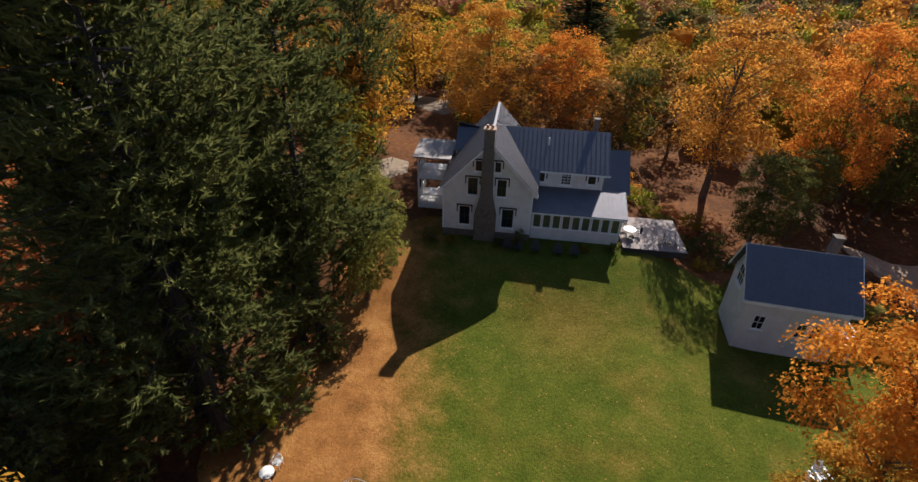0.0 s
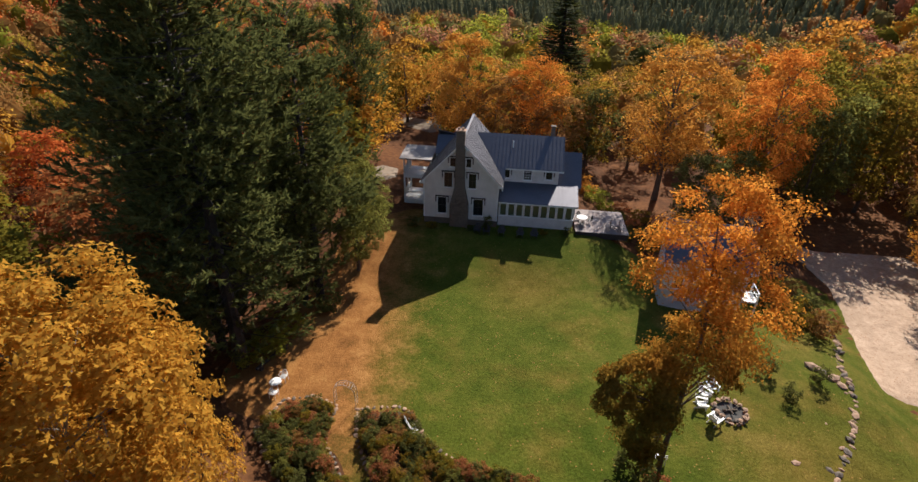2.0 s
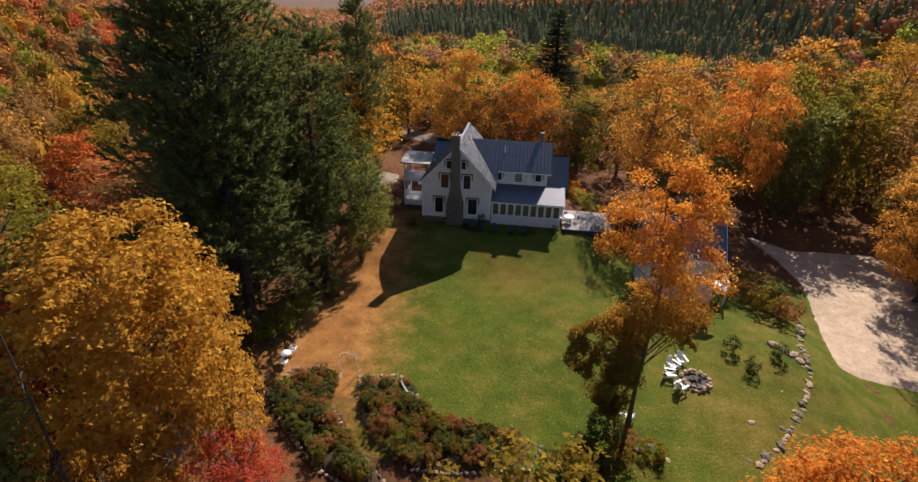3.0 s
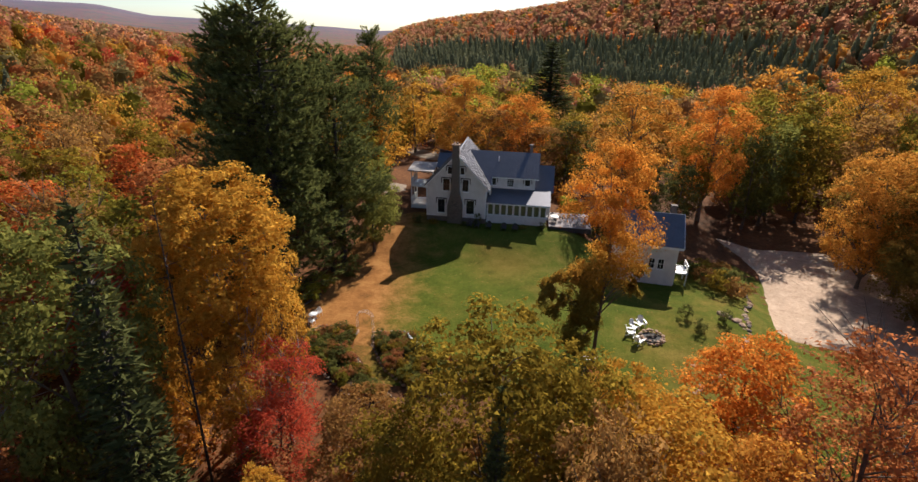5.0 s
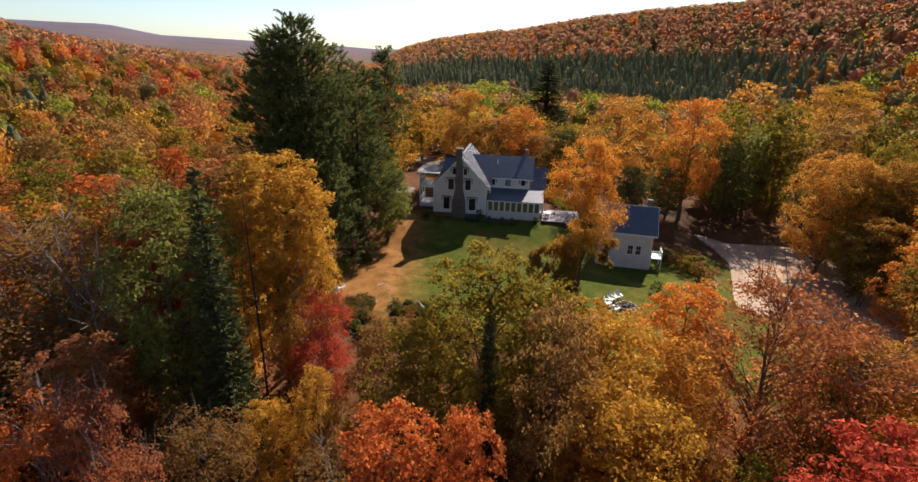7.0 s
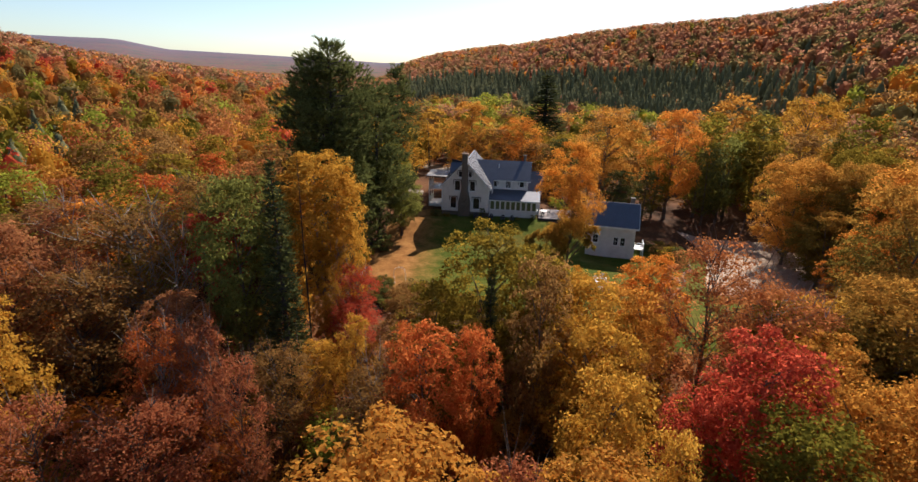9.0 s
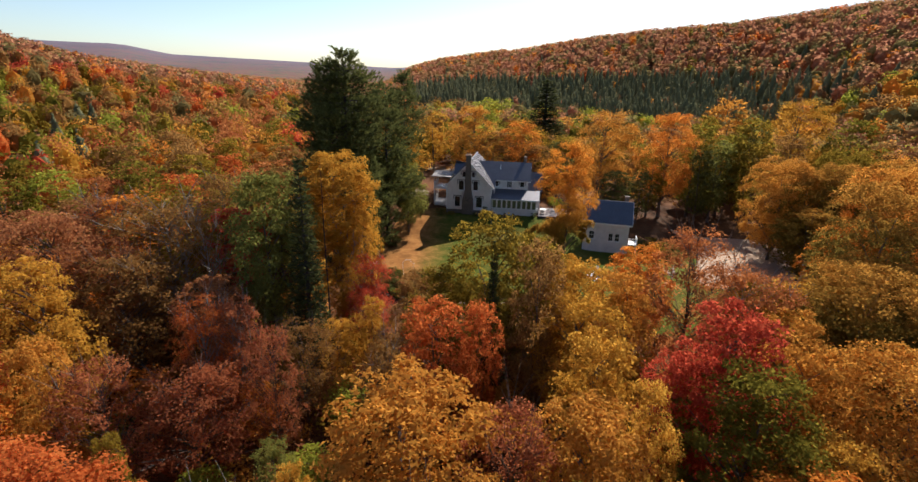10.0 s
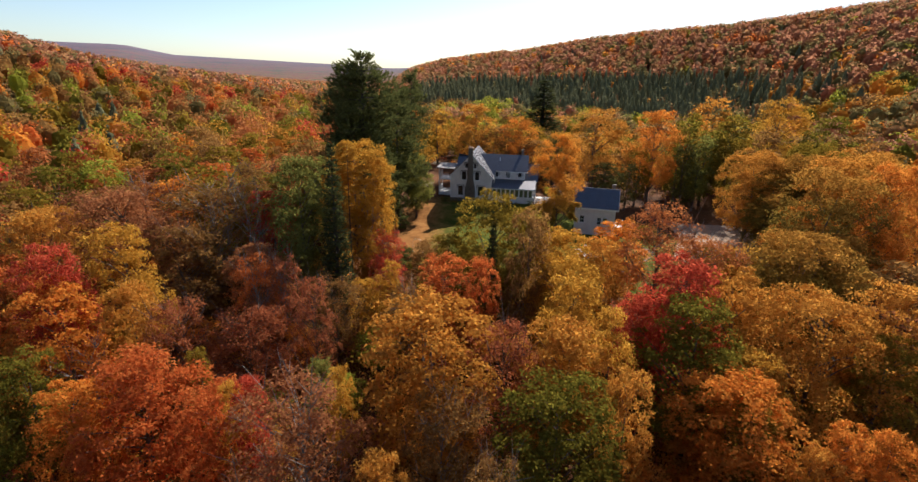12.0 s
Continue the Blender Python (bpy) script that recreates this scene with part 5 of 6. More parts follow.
def leafy_woods(rng, places, leaves, size, heart=0.0):
    """Trees some way off, joined in one mesh for each hue: crowns of leafy plates with a trunk's gap under them."""
    shapes = []
    for k in range(5):
        centres, radii = crown_clumps(rng, 0.12, 1.0, 0.5, 64, 0.2, (0.4, 0.5, 0.45, 0.55, 0.5)[k])
        cloud = leaves_about(rng, centres, radii * 1.25, leaves, size, 0.7)
        filled(cloud, centres, 0.12, 1.0, 0.5)
        shapes.append(cloud)
    heaps = {}
    for x, y, z, hue, top, wide in places:
        a = rng.uniform(0, 2 * np.pi)
        turn = np.array([[np.cos(a), -np.sin(a), 0], [np.sin(a), np.cos(a), 0], [0, 0, 1]])
        if heart:
            half = np.array([wide, wide, top * 0.44]) * heart
            ball = np.array([x, y, z + top * 0.52]) + BALL * half * rng.uniform(0.75, 1.05, len(BALL))[:, None]
            heaps.setdefault(hue, []).append(ball[CORE.ravel()])
        p = (shapes[rng.randint(5)] @ turn.T) * np.array([2 * wide, 2 * wide, top]) + np.array([x, y, z])
        heaps.setdefault(hue, []).append(p)
    for hue, parts in heaps.items():
        mesh = many_faces("far_woods", np.concatenate(parts), LEAVES[hue])
        tagged(new("far_woods", mesh), hue.replace("_", "-") + " autumn trees beyond the yard and the house", "woods", kind="stuff")


def ring_places(rng, r0, r1, az0, az1, gap, chooser):
    """Tree places in a sector about the walk's far end, jittered on a grid."""
    out, grid = [], {}
    tries = int(0.5 * (r1 * r1 - r0 * r0) * math.radians(az1 - az0) / gap ** 2 * 2.6)
    for _ in range(tries):
        r, az = math.sqrt(rng.uniform(r0 * r0, r1 * r1)), rng.uniform(az0, az1)
        wx, wy = 4.6 + r * math.sin(math.radians(az)), -56.7 + r * math.cos(math.radians(az))
        if -75 < wx < 95 and -62 < wy < 118:
            continue
        i, j = int(wx // gap), int(wy // gap)
        if any((p[0] - wx) ** 2 + (p[1] - wy) ** 2 < (gap * 0.85) ** 2 for a in (-1, 0, 1) for b in (-1, 0, 1) for p in grid.get((i + a, j + b), ())):
            continue
        grid.setdefault((i, j), []).append((wx, wy))
        chosen = chooser(rng, wx, wy, r, az)
        if chosen:
            out.append((wx, wy, float(height(wx, wy)), *chosen))
    return out


def patch(x, y):
    """Where the slopes run redder (-1) or greener (+1), in drifts of some tens of metres."""
    return 0.6 * math.sin(x * 0.043 + 1.3 + math.sin(y * 0.021)) * math.sin(y * 0.037 + 0.4) + 0.5 * math.sin(x * 0.017 - y * 0.026)


def pick(rng, x, y, odds):
    p = patch(x, y)
    bias = {"red": -1.3, "orange_red": -1.0, "orange": -0.5, "russet": -0.3, "olive": 0.4, "green": 1.2, "lime": 1.3}
    w = np.array([n * math.exp(1.5 * p * bias.get(k, 0.0)) for k, n in odds.items()])
    return list(odds)[rng.choice(len(w), p=w / w.sum())]


def in_spruces(r, az):
    return -9 < az < 46 and 285 + max(0.0, az - 22) * 5 + 14 * math.sin(az * 0.9) < r < 428 - max(0.0, az - 24) * 10


def near_ring(rng, x, y, r, az):
    if in_spruces(r, az):
        return None
    if rng.rand() < 0.03:
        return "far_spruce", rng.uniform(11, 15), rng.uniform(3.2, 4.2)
    if x < -22:
        return pick(rng, x, y, dict(red=4, orange_red=3, orange=3, amber=5, gold=3, rust=20, brown=32, olive=14, far_olive=12, moss=8, lime=4)), rng.uniform(9, 14), rng.uniform(3.2, 4.8)
    if r > 190:
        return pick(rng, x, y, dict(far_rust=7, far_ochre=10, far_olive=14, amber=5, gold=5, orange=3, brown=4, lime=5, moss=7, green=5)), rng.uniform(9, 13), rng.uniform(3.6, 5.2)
    return woods_hue(rng, x, y), rng.uniform(9, 13), rng.uniform(3.6, 5.4)


def hill_ring(rng, x, y, r, az):
    if in_spruces(r, az):
        return None
    if rng.rand() < 0.03:
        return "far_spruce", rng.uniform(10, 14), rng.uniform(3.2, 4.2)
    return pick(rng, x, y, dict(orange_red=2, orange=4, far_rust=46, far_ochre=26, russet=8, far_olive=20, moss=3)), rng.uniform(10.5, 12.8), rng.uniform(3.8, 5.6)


def spruce_band(rng, x, y, r, az):
    if not in_spruces(r, az):
        return None
    if rng.rand() < 0.05 + max(0.0, az - 20) * 0.06:
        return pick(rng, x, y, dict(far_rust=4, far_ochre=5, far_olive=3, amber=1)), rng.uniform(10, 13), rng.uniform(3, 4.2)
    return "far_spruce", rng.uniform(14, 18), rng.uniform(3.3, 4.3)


rest_places = [(x, y, float(height(x, y)), woods_hue(rng, x, y), min(height_limit(x, y), rng.uniform(10, 15)), rng.uniform(3.6, 5.2)) for x, y in rest]
leafy_woods(rng, rest_places, 1100, 0.036, 0.6)
ring = ring_places(rng, 60, 330, -52, 46, 6.6, near_ring)
leafy_woods(rng, [p for p in ring if p[3] != "far_spruce"], 300, 0.062, 0.8)
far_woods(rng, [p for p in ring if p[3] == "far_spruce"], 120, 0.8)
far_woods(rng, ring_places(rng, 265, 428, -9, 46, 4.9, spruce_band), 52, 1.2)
hill = ring_places(rng, 330, 690, -52, 46, 6.0, hill_ring)
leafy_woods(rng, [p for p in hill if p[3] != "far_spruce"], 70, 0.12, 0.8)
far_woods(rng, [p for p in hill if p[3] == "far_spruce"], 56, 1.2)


def undergrowth(rng):
    """Low bushes and saplings that fill the floor of the near woods."""
    heaps = {}
    for x, y in scatter(rng, -62, 66, -70, 92, 2.9, 9000) + gaps(rng, -40, 42, -40, 3, 1.6, 1500):
        hue = ("olive", "brown", "russet", "green", "gold", "amber", "crimson")[rng.randint(7)]
        z, tall, wide = float(height(x, y)), rng.uniform(0.8, 2.6), rng.uniform(0.8, 1.5)
        n = 110 if y < 20 else 60
        if y < 2 and abs(x) < 42:
            tall, wide, n = tall * 1.7, wide * 1.35, 170
        d = rng.normal(0, 1, (n, 3))
        d /= np.linalg.norm(d, axis=1)[:, None]
        c = np.array([x, y, z + tall * 0.5]) + d * np.array([wide, wide, tall * 0.55]) * (0.5 + 0.55 * rng.rand(n))[:, None]
        t = np.cross(d + rng.normal(0, 0.6, (n, 3)), rng.normal(0, 1, (n, 3)))
        t /= np.linalg.norm(t, axis=1)[:, None] + 1e-9
        b = np.cross(d, t)
        l = rng.uniform(0.15, 0.4, n)[:, None]
        heaps.setdefault(hue, []).append(np.stack([c - t * l * 0.5 - b * l * 0.32, c - t * l * 0.1 + b * l * 0.5, c + t * l * 0.6 - b * l * 0.1], 1).reshape(-1, 3))
    for hue, parts in heaps.items():
        tagged(new("undergrowth", many_faces("undergrowth", np.concatenate(parts), LEAVES[hue])), "low " + hue + " bushes under the trees", "undergrowth", kind="stuff")


undergrowth(rng)


# ---- the garden and the yard ----
def ground_at(x, y):
    return float(height(x, y)) + 0.07


def stone_mesh(name, seed, material):
    """A rounded fieldstone about one metre across, on its base."""
    rng = random.Random(seed)
    bm = bmesh.new()
    bmesh.ops.create_icosphere(bm, subdivisions=1, radius=0.5)
    for v in bm.verts:
        v.co *= rng.uniform(0.8, 1.15)
        v.co.z = v.co.z * 0.75 + 0.25
    mesh = bpy.data.meshes.new(name)
    bm.to_mesh(mesh)
    bm.free()
    mesh.materials.append(material)
    return mesh


STONES = [stone_mesh("stone", k, PALE_STONE if k % 3 else STONE) for k in range(6)]


def stone(parent, rng, x, y, z, size, flat=0.8):
    """One stone as a part, placed in the parent's own space."""
    ob = new("stone", STONES[rng.randrange(6)])
    ob.parent = parent
    ob.matrix_local = pose(x, y, z, rng.uniform(-12, 12), rng.uniform(-12, 12), rng.uniform(0, 360)) @ Matrix.Diagonal((size * rng.uniform(0.9, 1.4), size * rng.uniform(0.7, 1.0), size * flat * rng.uniform(0.8, 1.2), 1))
    return ob


def along(points, gap, rng):
    """Places about a gap apart along a line of points."""
    out, carry = [], 0.0
    for (x0, y0), (x1, y1) in zip(points, points[1:]):
        length = math.hypot(x1 - x0, y1 - y0)
        d = carry
        while d < length:
            out.append((x0 + (x1 - x0) * d / length, y0 + (y1 - y0) * d / length))
            d += gap * rng.uniform(0.8, 1.25)
        carry = d - length
    return out


def stone_wall():
    rng = random.Random(3)
    w = thing("stone_wall", pose(0, 0, 0), "low dry wall of loose pale fieldstones across the slope", "wall")
    for x, y in along(((35.6, 31), (35.0, 27.5), (33.4, 25), (32.0, 23), (31.3, 21), (30.5, 19), (29.6, 17.4), (28.4, 15.8), (27, 14), (25.3, 12.2), (23.6, 10.6), (21.5, 9.2)), 0.5, rng):
        s = rng.uniform(0.34, 0.72)
        stone(w, rng, x + rng.uniform(-0.15, 0.15), y, ground_at(x, y) - 0.12, s)
        if rng.random() < 0.5:
            stone(w, rng, x + rng.uniform(-0.45, 0.45), y + 0.3, ground_at(x, y) - 0.1, s * 0.6)


def boulders():
    rng = random.Random(8)
    for x, y, s in ((29.3, 22.0, 1.1), (29.8, 21.4, 0.8), (30.2, 20.8, 0.95), (30.3, 20.0, 0.8), (26.9, 16.3, 0.35), (23.0, 12.9, 0.55), (14.4, 9.9, 0.7), (13.2, 10.0, 0.6), (15.2, 10.4, 0.5), (16.0, 9.3, 0.45)):
        b = new("boulder", STONES[rng.randrange(6)])
        b.matrix_world = pose(x, y, ground_at(x, y) - 0.12, 0, 0, rng.uniform(0, 360)) @ Matrix.Diagonal((s * 1.2, s * 0.9, s * 0.7, 1))
        tagged(b, "pale rounded boulder lying in the grass", "rock", "boulders on the lawn")


def fire_pit():
    rng = random.Random(5)
    x, y = 20.6, 16.9
    f = thing("fire_pit", pose(x, y, ground_at(x, y)), "round fire pit ringed with pale stones and ash inside", "fire pit")
    for ring, n, z in ((1.05, 17, -0.08), (1.0, 15, 0.2)):
        for k in range(n):
            a = 2 * math.pi * (k + rng.uniform(-0.2, 0.2)) / n
            stone(f, rng, ring * math.cos(a), ring * math.sin(a), z, rng.uniform(0.36, 0.46))
    bm = bmesh.new()
    bmesh.ops.create_cone(bm, cap_ends=True, segments=20, radius1=0.95, radius2=0.9, depth=0.12, matrix=Matrix.Translation((0, 0, 0.06)))
    part("ash_bed", bm, SOOT, f)
    for k in range(5):
        bm = bmesh.new()
        a = rng.uniform(0, 6.28)
        rod(bm, (0.5 * math.cos(a), 0.5 * math.sin(a), 0.16), (-0.45 * math.cos(a), -0.45 * math.sin(a), 0.3), 0.06, 0.05, 6)
        part("log", bm, BARK, f)


def adirondack(material, label):
    """A slatted garden armchair: raked fan back, sloping seat, broad arms."""
    c = new("adirondack_chair")
    for k in range(6):
        part("back_slat", turned(boxes((-0.28 + 0.095 * k, -0.20 + 0.095 * k, -0.012, 0.012, 0.0, 0.78 - 0.05 * abs(k - 2.5))), pose(0, 0.24, 0.28, -24)), material, c)
    for k in range(5):
        part("seat_slat", turned(boxes((-0.27, 0.27, -0.045, 0.045, -0.01, 0.012)), pose(0, 0.2 - 0.11 * k, 0.27 + 0.025 * k, 12)), material, c)
    for s in (-1, 1):
        part("arm", boxes((s * 0.28, s * 0.42, -0.4, 0.4, 0.54, 0.565)), material, c)
        part("front_leg", boxes((s * 0.29, s * 0.325, -0.34, -0.24, 0.0, 0.54)), material, c)
        part("rear_leg", turned(boxes((s * 0.27 - 0.015, s * 0.27 + 0.015, -0.5, 0.45, -0.05, 0.05)), pose(0, 0.05, 0.2, -20)), material, c)
    part("back_rail", boxes((-0.3, 0.3, 0.42, 0.45, 0.5, 0.58)), material, c)
    return tagged(c, label, "chair")


def garden_chair():
    """A moulded white chair with a round back."""
    c = new("garden_chair")
    part("seat", boxes((-0.24, 0.24, -0.24, 0.22, 0.40, 0.44)), WHITE, c)
    bm = bmesh.new()
    pts = [(0.25 * math.cos(a), 0.22 + 0.02 * math.sin(a), 0.44 + 0.46 * math.sin(a)) for a in (0.0, 0.5, 1.0, 1.57, 2.14, 2.64, math.pi)]
    for a, b in zip(pts, pts[1:]):
        rod(bm, a, b, 0.02, 0.02, 5)
    for k in range(-3, 4):
        rod(bm, (0.065 * k, 0.22, 0.44), (0.065 * k, 0.235, 0.44 + 0.44 * math.sqrt(1 - (k / 3.9) ** 2)), 0.022, 0.022, 4)
    part("backrest", bm, WHITE, c)
    for sx in (-1, 1):
        for sy in (-0.22, 0.2):
            bm = bmesh.new()
            rod(bm, (sx * 0.24, sy, 0.0), (sx * 0.21, sy * 0.9, 0.41), 0.018, 0.022, 5)
            part("leg", bm, WHITE, c)
        bm = boxes((sx * 0.24, sx * 0.29, -0.2, 0.22, 0.62, 0.65), (sx * 0.25, sx * 0.28, -0.2, -0.17, 0.42, 0.62))
        part("arm", bm, WHITE, c)
    return tagged(c, "white moulded garden chair on needle-strewn grass", "chair", "white chairs by the small table")


def round_table(name, m, radius, tall, material, leg, label):
    t = thing(name, m, label, "table")
    bm = bmesh.new()
    bmesh.ops.create_cone(bm, cap_ends=True, segments=28, radius1=radius, radius2=radius * 0.99, depth=0.035, matrix=Matrix.Translation((0, 0, tall)))
    part("tabletop", bm, material, t)
    for k in range(4):
        a = math.pi / 4 + k * math.pi / 2
        bm = bmesh.new()
        rod(bm, (radius * 0.75 * math.cos(a), radius * 0.75 * math.sin(a), 0), (radius * 0.5 * math.cos(a), radius * 0.5 * math.sin(a), tall - 0.018), 0.02, 0.02, 6)
        part("leg", bm, leg, t)
    return t


def bench(m, label):
    b = thing("garden_bench", m, label, "bench")
    for k in range(4):
        part("seat_slat", boxes((-0.65, 0.65, -0.2 + 0.105 * k, -0.11 + 0.105 * k, 0.42, 0.45)), WHITE, b)
    for k in range(3):
        part("back_slat", boxes((-0.65, 0.65, 0.24, 0.265, 0.52 + 0.12 * k, 0.6 + 0.12 * k)), WHITE, b)
    for x in (-0.6, 0.6):
        part("leg", boxes((x - 0.03, x + 0.03, -0.2, -0.14, 0, 0.42)), WHITE, b)
        part("rear_leg", boxes((x - 0.03, x + 0.03, 0.19, 0.24, 0, 0.86)), WHITE, b)
    return b


def garden_arch():
    x, y = -6.15, 16.1
    a = thing("garden_arch", pose(x, y, ground_at(x, y), 0, 0, -7), "slender pale metal garden arch over the path", "arch")
    half, tall, deep = 0.76, 1.3, 0.24

    def bow(t):
        return half * math.cos(t), tall + 0.66 * math.sin(t)

    for s in (-deep, deep):
        bm = bmesh.new()
        pts = [(half, 0.0), (half, tall)] + [bow(math.pi * k / 12) for k in range(1, 12)] + [(-half, tall), (-half, 0.0)]
        for p, q in zip(pts, pts[1:]):
            rod(bm, (p[0], s, p[1]), (q[0], s, q[1]), 0.015, 0.015, 5)
        part("hoop", bm, METAL, a)
    for k in range(1, 12):
        u, z = bow(math.pi * k / 12)
        bm = bmesh.new()
        rod(bm, (u, -deep, z), (u, deep, z), 0.009, 0.009, 4)
        part("rung", bm, METAL, a)
    for z in (0.3, 0.65, 1.0):
        for u in (-half, half):
            bm = bmesh.new()
            rod(bm, (u, -deep, z), (u, deep, z), 0.009, 0.009, 4)
            part("rung", bm, METAL, a)


def log_bench():
    l = thing("timber", pose(-12.8, 20.3, ground_at(-12.8, 20.3), 0, 0, 68), "long dark weathered timber lying by the pines", "timber")
    part("beam", boxes((-1.7, 1.7, -0.12, 0.12, 0.28, 0.42)), DARK_TRIM, l)
    for x in (-1.3, 1.3):
        part("block", boxes((x - 0.15, x + 0.15, -0.14, 0.14, 0, 0.28)), DARK_TRIM, l)


def flower_bed(name, label, outline, centre, seed, count):
    """A raised bed of soil with its stone edging as parts; its plants stand in it as things of their own."""
    rng = random.Random(seed)
    bed = sheet(name, centre, outline, 0.22, EARTH, label, "flower bed", 6)
    for x, y in along((*outline, outline[0]), 0.42, rng):
        stone(bed, rng, x, y, ground_at(x, y) - 0.06, rng.uniform(0.26, 0.42))
    pts = np.array(outline)
    nr = np.random.RandomState(seed)
    c = np.array(centre)
    for k in range(count):
        i = nr.randint(len(pts))
        f = nr.rand()
        edge = pts[i - 1] * (1 - f) + pts[i] * f
        p = c + (edge - c) * math.sqrt(nr.rand()) * 0.84
        hue = ("green", "olive", "green", "brown", "fresh", "moss", "green", "olive", "russet", "brown", "fresh")[nr.randint(11)]
        tall = nr.uniform(0.35, 1.05)
        s = plant(shrubs[nr.randint(2)], float(p[0]), float(p[1]), ground_at(*p) + 0.1 + tall, nr.uniform(0.4, 0.8), hue, "x", base=ground_at(*p) + 0.1)
        tint = {"green": "dark green", "olive": "olive", "brown": "brown", "fresh": "mid-green", "russet": "russet", "rust": "rust-red", "moss": "moss-green"}[hue]
        tagged(s, tint + " perennial clump in the stone-edged bed", "plant", "plants in the garden beds")


def bush(x, y, tall, wide, hue, label):
    s = plant(shrubs[int(x * 7 + y) % 2], x, y, ground_at(x, y) + tall, wide, hue, "x", base=ground_at(x, y))
    return tagged(s, label, "shrub", "shrubs about the yard")


stone_wall()
boulders()
fire_pit()
proto = adirondack(WHITE, "white slatted garden armchair beside the stone fire pit")
for x, y, a in ((20.2, 19.0, 5), (19.35, 18.3, 35), (18.75, 17.3, 75), (19.1, 15.9, 125)):
    tagged(copy_thing(proto, pose(x, y, ground_at(x, y), 0, 0, a)), group="chairs round the fire pit")
discard(proto)
proto = adirondack(DARK_TRIM, "dark weathered garden armchair in the house's shade")
for x, y in ((2.8, 39.6), (3.8, 39.5), (5.4, 39.4), (7.4, 39.1), (8.9, 39.0)):
    tagged(copy_thing(proto, pose(x, y, ground_at(x, y), 0, 0, -8)), group="chairs before the house")
discard(proto)
proto = garden_chair()
for x, y, a in ((-11.2, 18.1, -10), (-11.35, 16.45, 165)):
    copy_thing(proto, pose(x, y, ground_at(x, y), 0, 0, a))
discard(proto)
round_table("garden_table", pose(-11.45, 17.25, ground_at(-11.45, 17.25)), 0.42, 0.7, WHITE, WHITE, "small round white table between two chairs")
bench(pose(-1.35, 14.1, ground_at(-1.35, 14.1), 0, 0, 122), "white slatted bench at the edge of the flower bed")
bench(pose(14.0, 12.6, ground_at(14.0, 12.6), 0, 0, 175), "white slatted bench under the maple")
garden_arch()
log_bench()
flower_bed("flower_bed_1", "stone-edged bed of shrubs and faded perennials", ((-10.6, 16.2), (-8.7, 16.7), (-6.7, 15.9), (-7.0, 14.2), (-6.7, 12.6), (-4.6, 9.6), (-1.8, 6.6), (-2.6, 5.4), (-6.0, 7.2), (-9.4, 10.6), (-11.6, 13.6)), (-7.9, 11.8), 31, 150)
flower_bed("flower_bed_2", "stone-edged bed of dark shrubs along the lawn", ((-5.3, 15.7), (-2.6, 16.1), (-1.6, 15.6), (-0.4, 13.4), (2.4, 11.2), (4.7, 10.0), (6.6, 10.5), (8.0, 9.8), (7.0, 8.0), (2.0, 7.4), (-0.6, 7.6), (-3.4, 10.4), (-4.9, 13.4)), (-1.2, 11.0), 32, 165)
for x, y, t in ((25.1, 21.0, 1.5), (25.5, 18.5, 1.3), (28.7, 20.2, 1.5)):
    bush(x, y, t, 0.75, "green", "small dark green shrub on the open lawn")
for k, (x, y, t, w) in enumerate(((29.6, 32.8, 1.5, 1.5), (30.8, 30.6, 1.8, 1.6), (31.6, 28.6, 2.2, 1.7), (32.6, 26.9, 2.1, 1.5), (33.2, 30.0, 1.9, 1.6), (33.9, 33.0, 1.6, 1.5), (31.8, 33.9, 1.4, 1.4), (34.9, 28.8, 1.5, 1.2), (34.6, 31.4, 1.4, 1.3))):
    bush(x, y, t, w, ("green", "brown", "olive", "brown")[k % 4], ("dark green spreading shrub on the bank", "brown half-bare shrub on the bank", "olive spreading shrub on the bank", "brown half-bare shrub on the bank")[k % 4])
for x, y, t, w, hue in ((3.9, 40.0, 1.9, 0.6, "green"), (-4.2, 40.8, 1.0, 0.9, "green"), (-2.2, 40.6, 0.6, 0.7, "olive"), (2.0, 40.2, 0.5, 0.6, "green"), (12.6, 39.6, 1.1, 0.6, "green"), (9.9, 39.8, 0.5, 0.6, "olive")):
    bush(x, y, t, w, hue, "dark foundation shrub against the house wall")
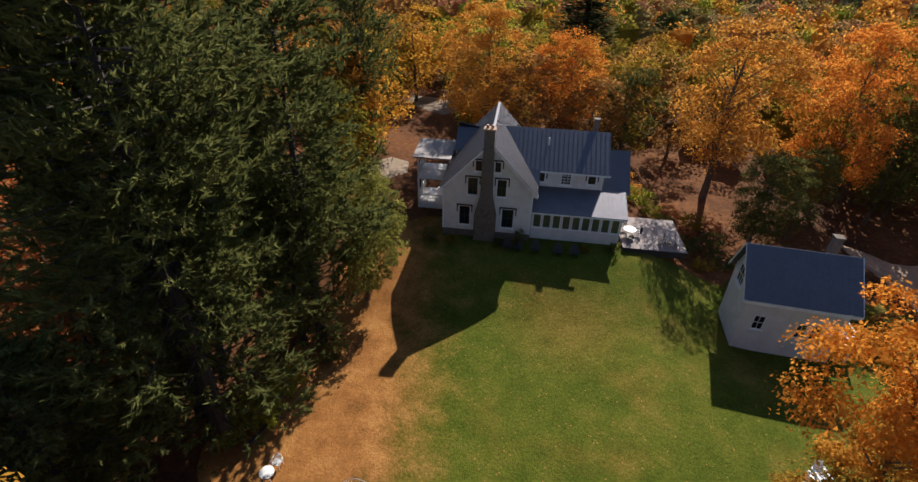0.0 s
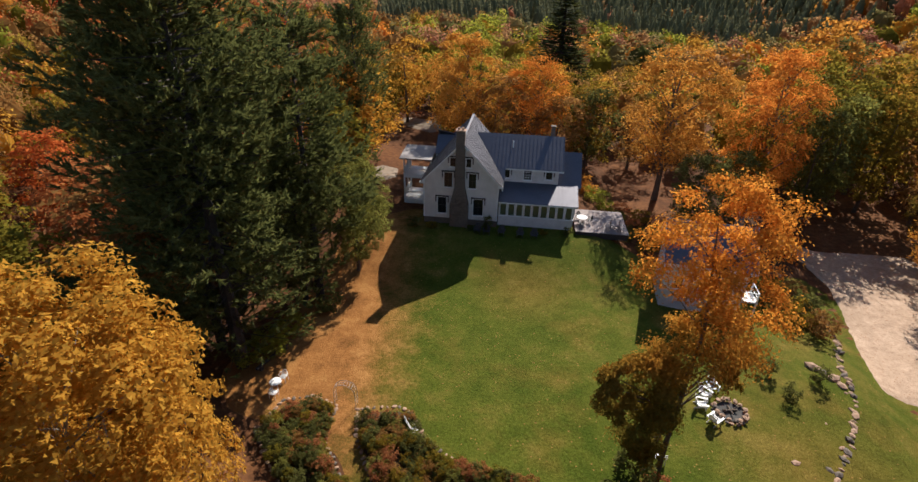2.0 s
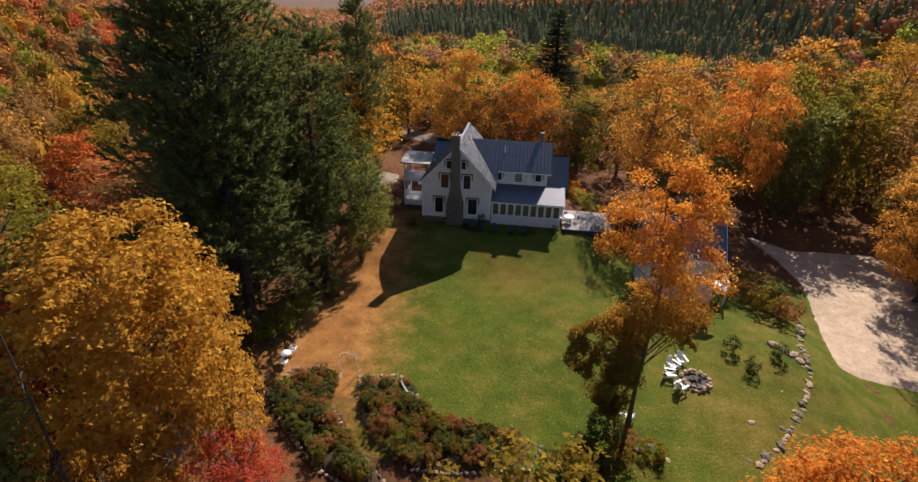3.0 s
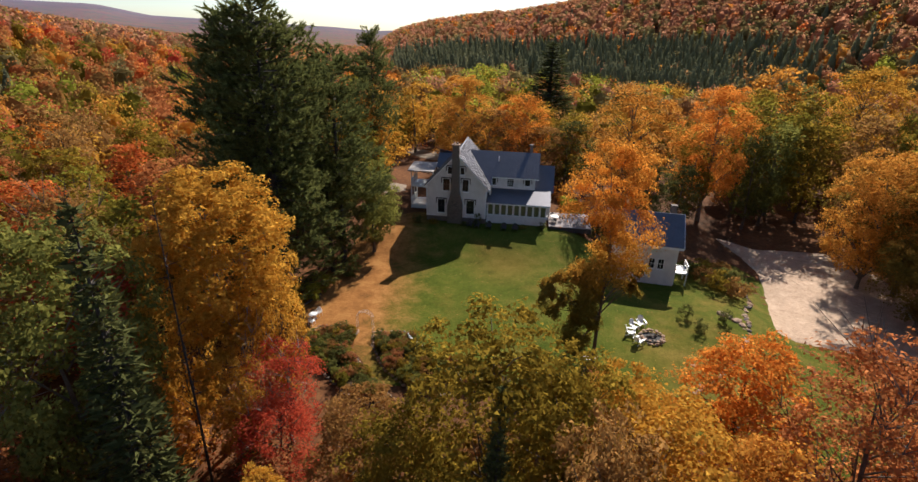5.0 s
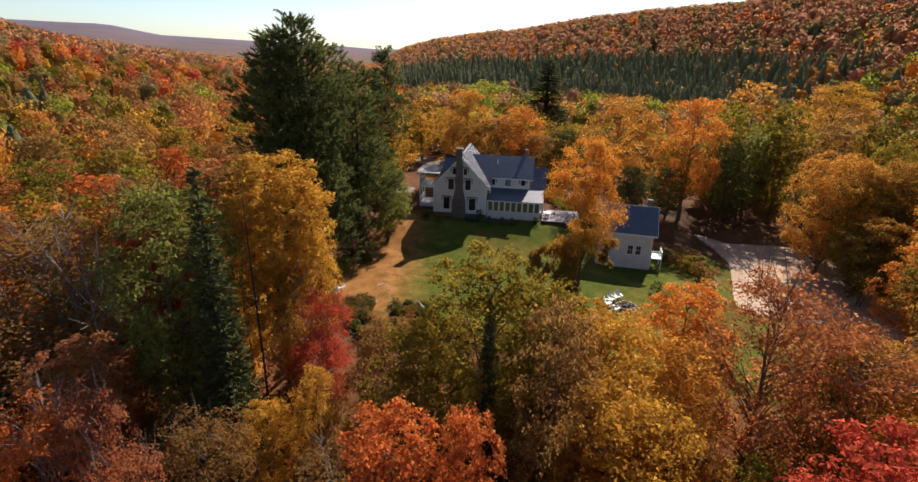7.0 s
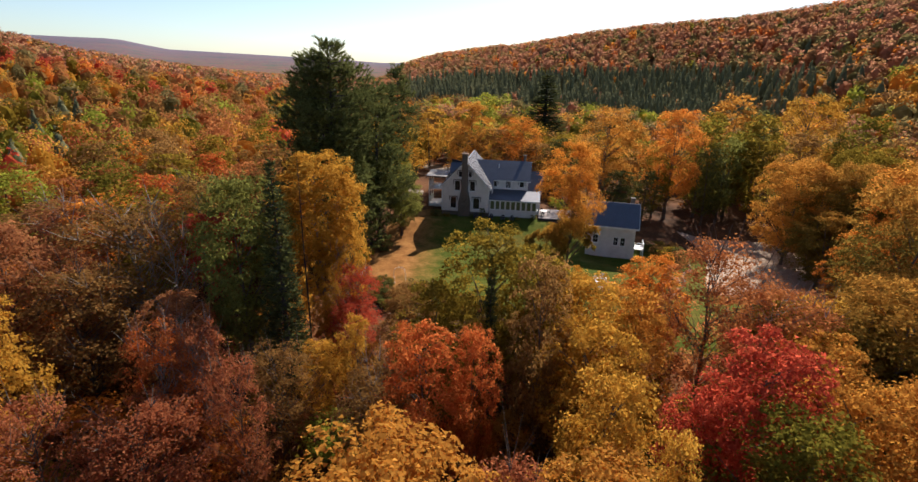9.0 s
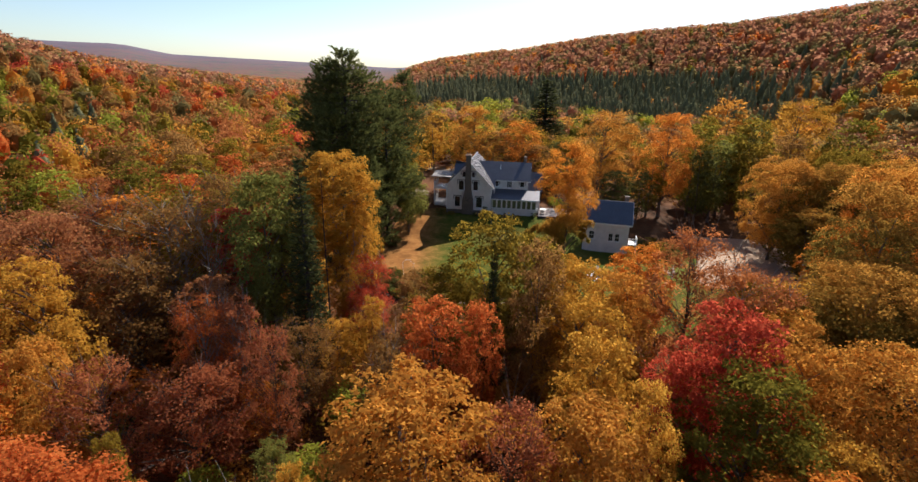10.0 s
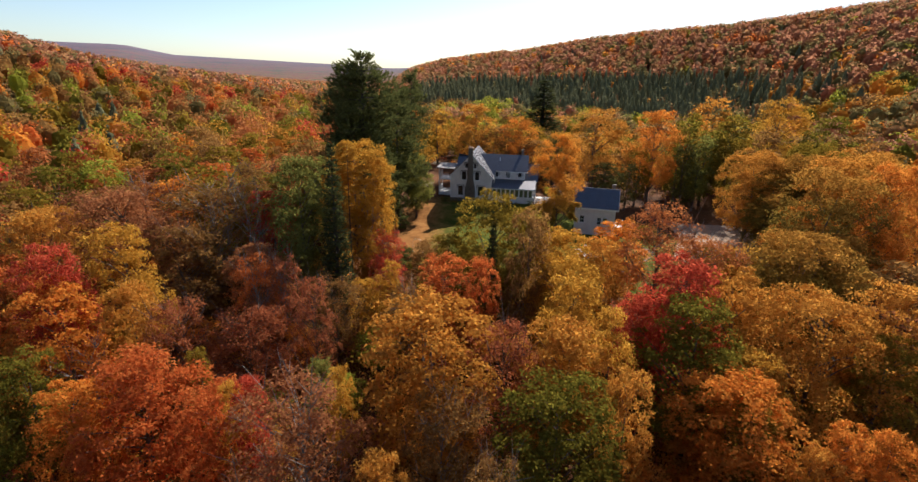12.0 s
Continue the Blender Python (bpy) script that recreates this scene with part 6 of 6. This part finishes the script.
for x, y, t, w, hue in ((17.5, 50.5, 2.0, 1.6, "lime"), (19.4, 52.5, 1.7, 1.5, "green"), (21.4, 51.0, 1.5, 1.5, "russet"), (20.5, 48.6, 1.2, 1.2, "green"), (23.5, 49.0, 1.5, 1.4, "olive"), (16.4, 54.5, 2.0, 1.6, "amber"), (22.6, 44.0, 1.5, 1.5, "green"), (19.0, 46.4, 1.3, 1.1, "olive"), (20.6, 45.0, 1.0, 1.0, "green"), (18.6, 48.8, 1.5, 1.2, "lime"), (22.2, 47.2, 1.1, 1.1, "russet"), (20.2, 42.6, 1.2, 1.1, "green"), (21.6, 40.6, 1.3, 1.2, "olive"), (24.6, 45.6, 1.3, 1.3, "green"), (17.2, 52.6, 1.6, 1.3, "amber"), (25.4, 48.2, 1.2, 1.2, "russet"), (23.2, 37.6, 1.1, 1.0, "green"), (24.2, 41.6, 1.4, 1.3, "green"), (-9.3, 45.0, 1.8, 1.4, "green"), (-10.2, 40.5, 2.0, 1.5, "lime"), (12.4, 11.3, 1.9, 1.5, "green"), (8.7, 8.4, 1.3, 1.2, "green"), (9.9, 7.8, 1.5, 1.3, "olive"), (11.1, 8.2, 1.4, 1.2, "green"), (10.4, 9.5, 1.2, 1.1, "green"), (12.6, 8.8, 1.3, 1.2, "olive"), (13.6, 10.2, 1.1, 1.0, "russet"), (15.2, 9.6, 1.0, 1.0, "olive"), (-12.6, 23.4, 1.9, 1.5, "lime"), (-13.4, 21.2, 1.9, 1.7, "lime"), (-14.6, 20.0, 1.6, 1.4, "lime"), (-10.0, 27.0, 1.6, 1.3, "green")):
    bush(x, y, t, w, hue, {"lime": "yellow-green shrub at the edge of the trees", "green": "dark green shrub by the lawn", "russet": "russet shrub on the slope", "olive": "olive shrub on the slope", "amber": "amber shrub behind the house"}[hue])


def deck():
    d = thing("deck", HOUSE, "weathered grey deck beside the sunroom", "deck")
    part("frame", boxes((12.75, 18.3, -0.25, 5.6, -0.9, -0.22)), DARK_TRIM, d)
    bm = boxes((12.7, 18.4, 0.0, 0.205, -0.215, -0.17))
    mesh = bpy.data.meshes.new("board")
    bm.to_mesh(mesh)
    bm.free()
    mesh.materials.append(DECK)
    for k in range(28):
        b = new("board", mesh)
        b.parent = d
        b.matrix_local = pose(0, -0.3 + 0.215 * k, 0)


deck()
round_table("patio_table", HOUSE @ pose(13.5, 1.9, -0.17), 0.6, 0.74, WHITE, BLACK, "round white patio table on the deck")
proto = garden_chair()
tagged(proto, "dark metal patio chair on the deck", "chair", "patio chairs on the deck")
for ob in proto.children:
    ob.data.materials[0] = BLACK
for x, y, a in ((13.4, 0.9, 190), (14.4, 2.1, -80), (13.2, 2.9, 10)):
    copy_thing(proto, HOUSE @ pose(x, y, -0.17, 0, 0, a))
discard(proto)


def picnic_table():
    p = thing("picnic_table", HOUSE @ pose(17.0, 1.0, -0.17, 0, 0, 80), "weathered grey picnic table on the deck", "table")
    for k in range(5):
        part("top_board", boxes((-0.9, 0.9, -0.36 + 0.147 * k, -0.23 + 0.147 * k, 0.72, 0.76)), DECK, p)
    for s in (-0.72, 0.72):
        part("seat_board", boxes((-0.9, 0.9, s - 0.13, s + 0.13, 0.42, 0.46)), DECK, p)
    for x in (-0.65, 0.65):
        part("trestle", boxes((x - 0.03, x + 0.03, -0.8, 0.8, 0.34, 0.42), (x - 0.03, x + 0.03, -0.36, 0.36, 0.64, 0.72), (x - 0.03, x + 0.03, -0.5, -0.4, 0, 0.72), (x - 0.03, x + 0.03, 0.4, 0.5, 0, 0.72)), DECK, p)


picnic_table()
discard(bare, *tall, *near, *broad, *thin, birch, slender, *mids, *spruces, big_pine, pine, *shrubs)
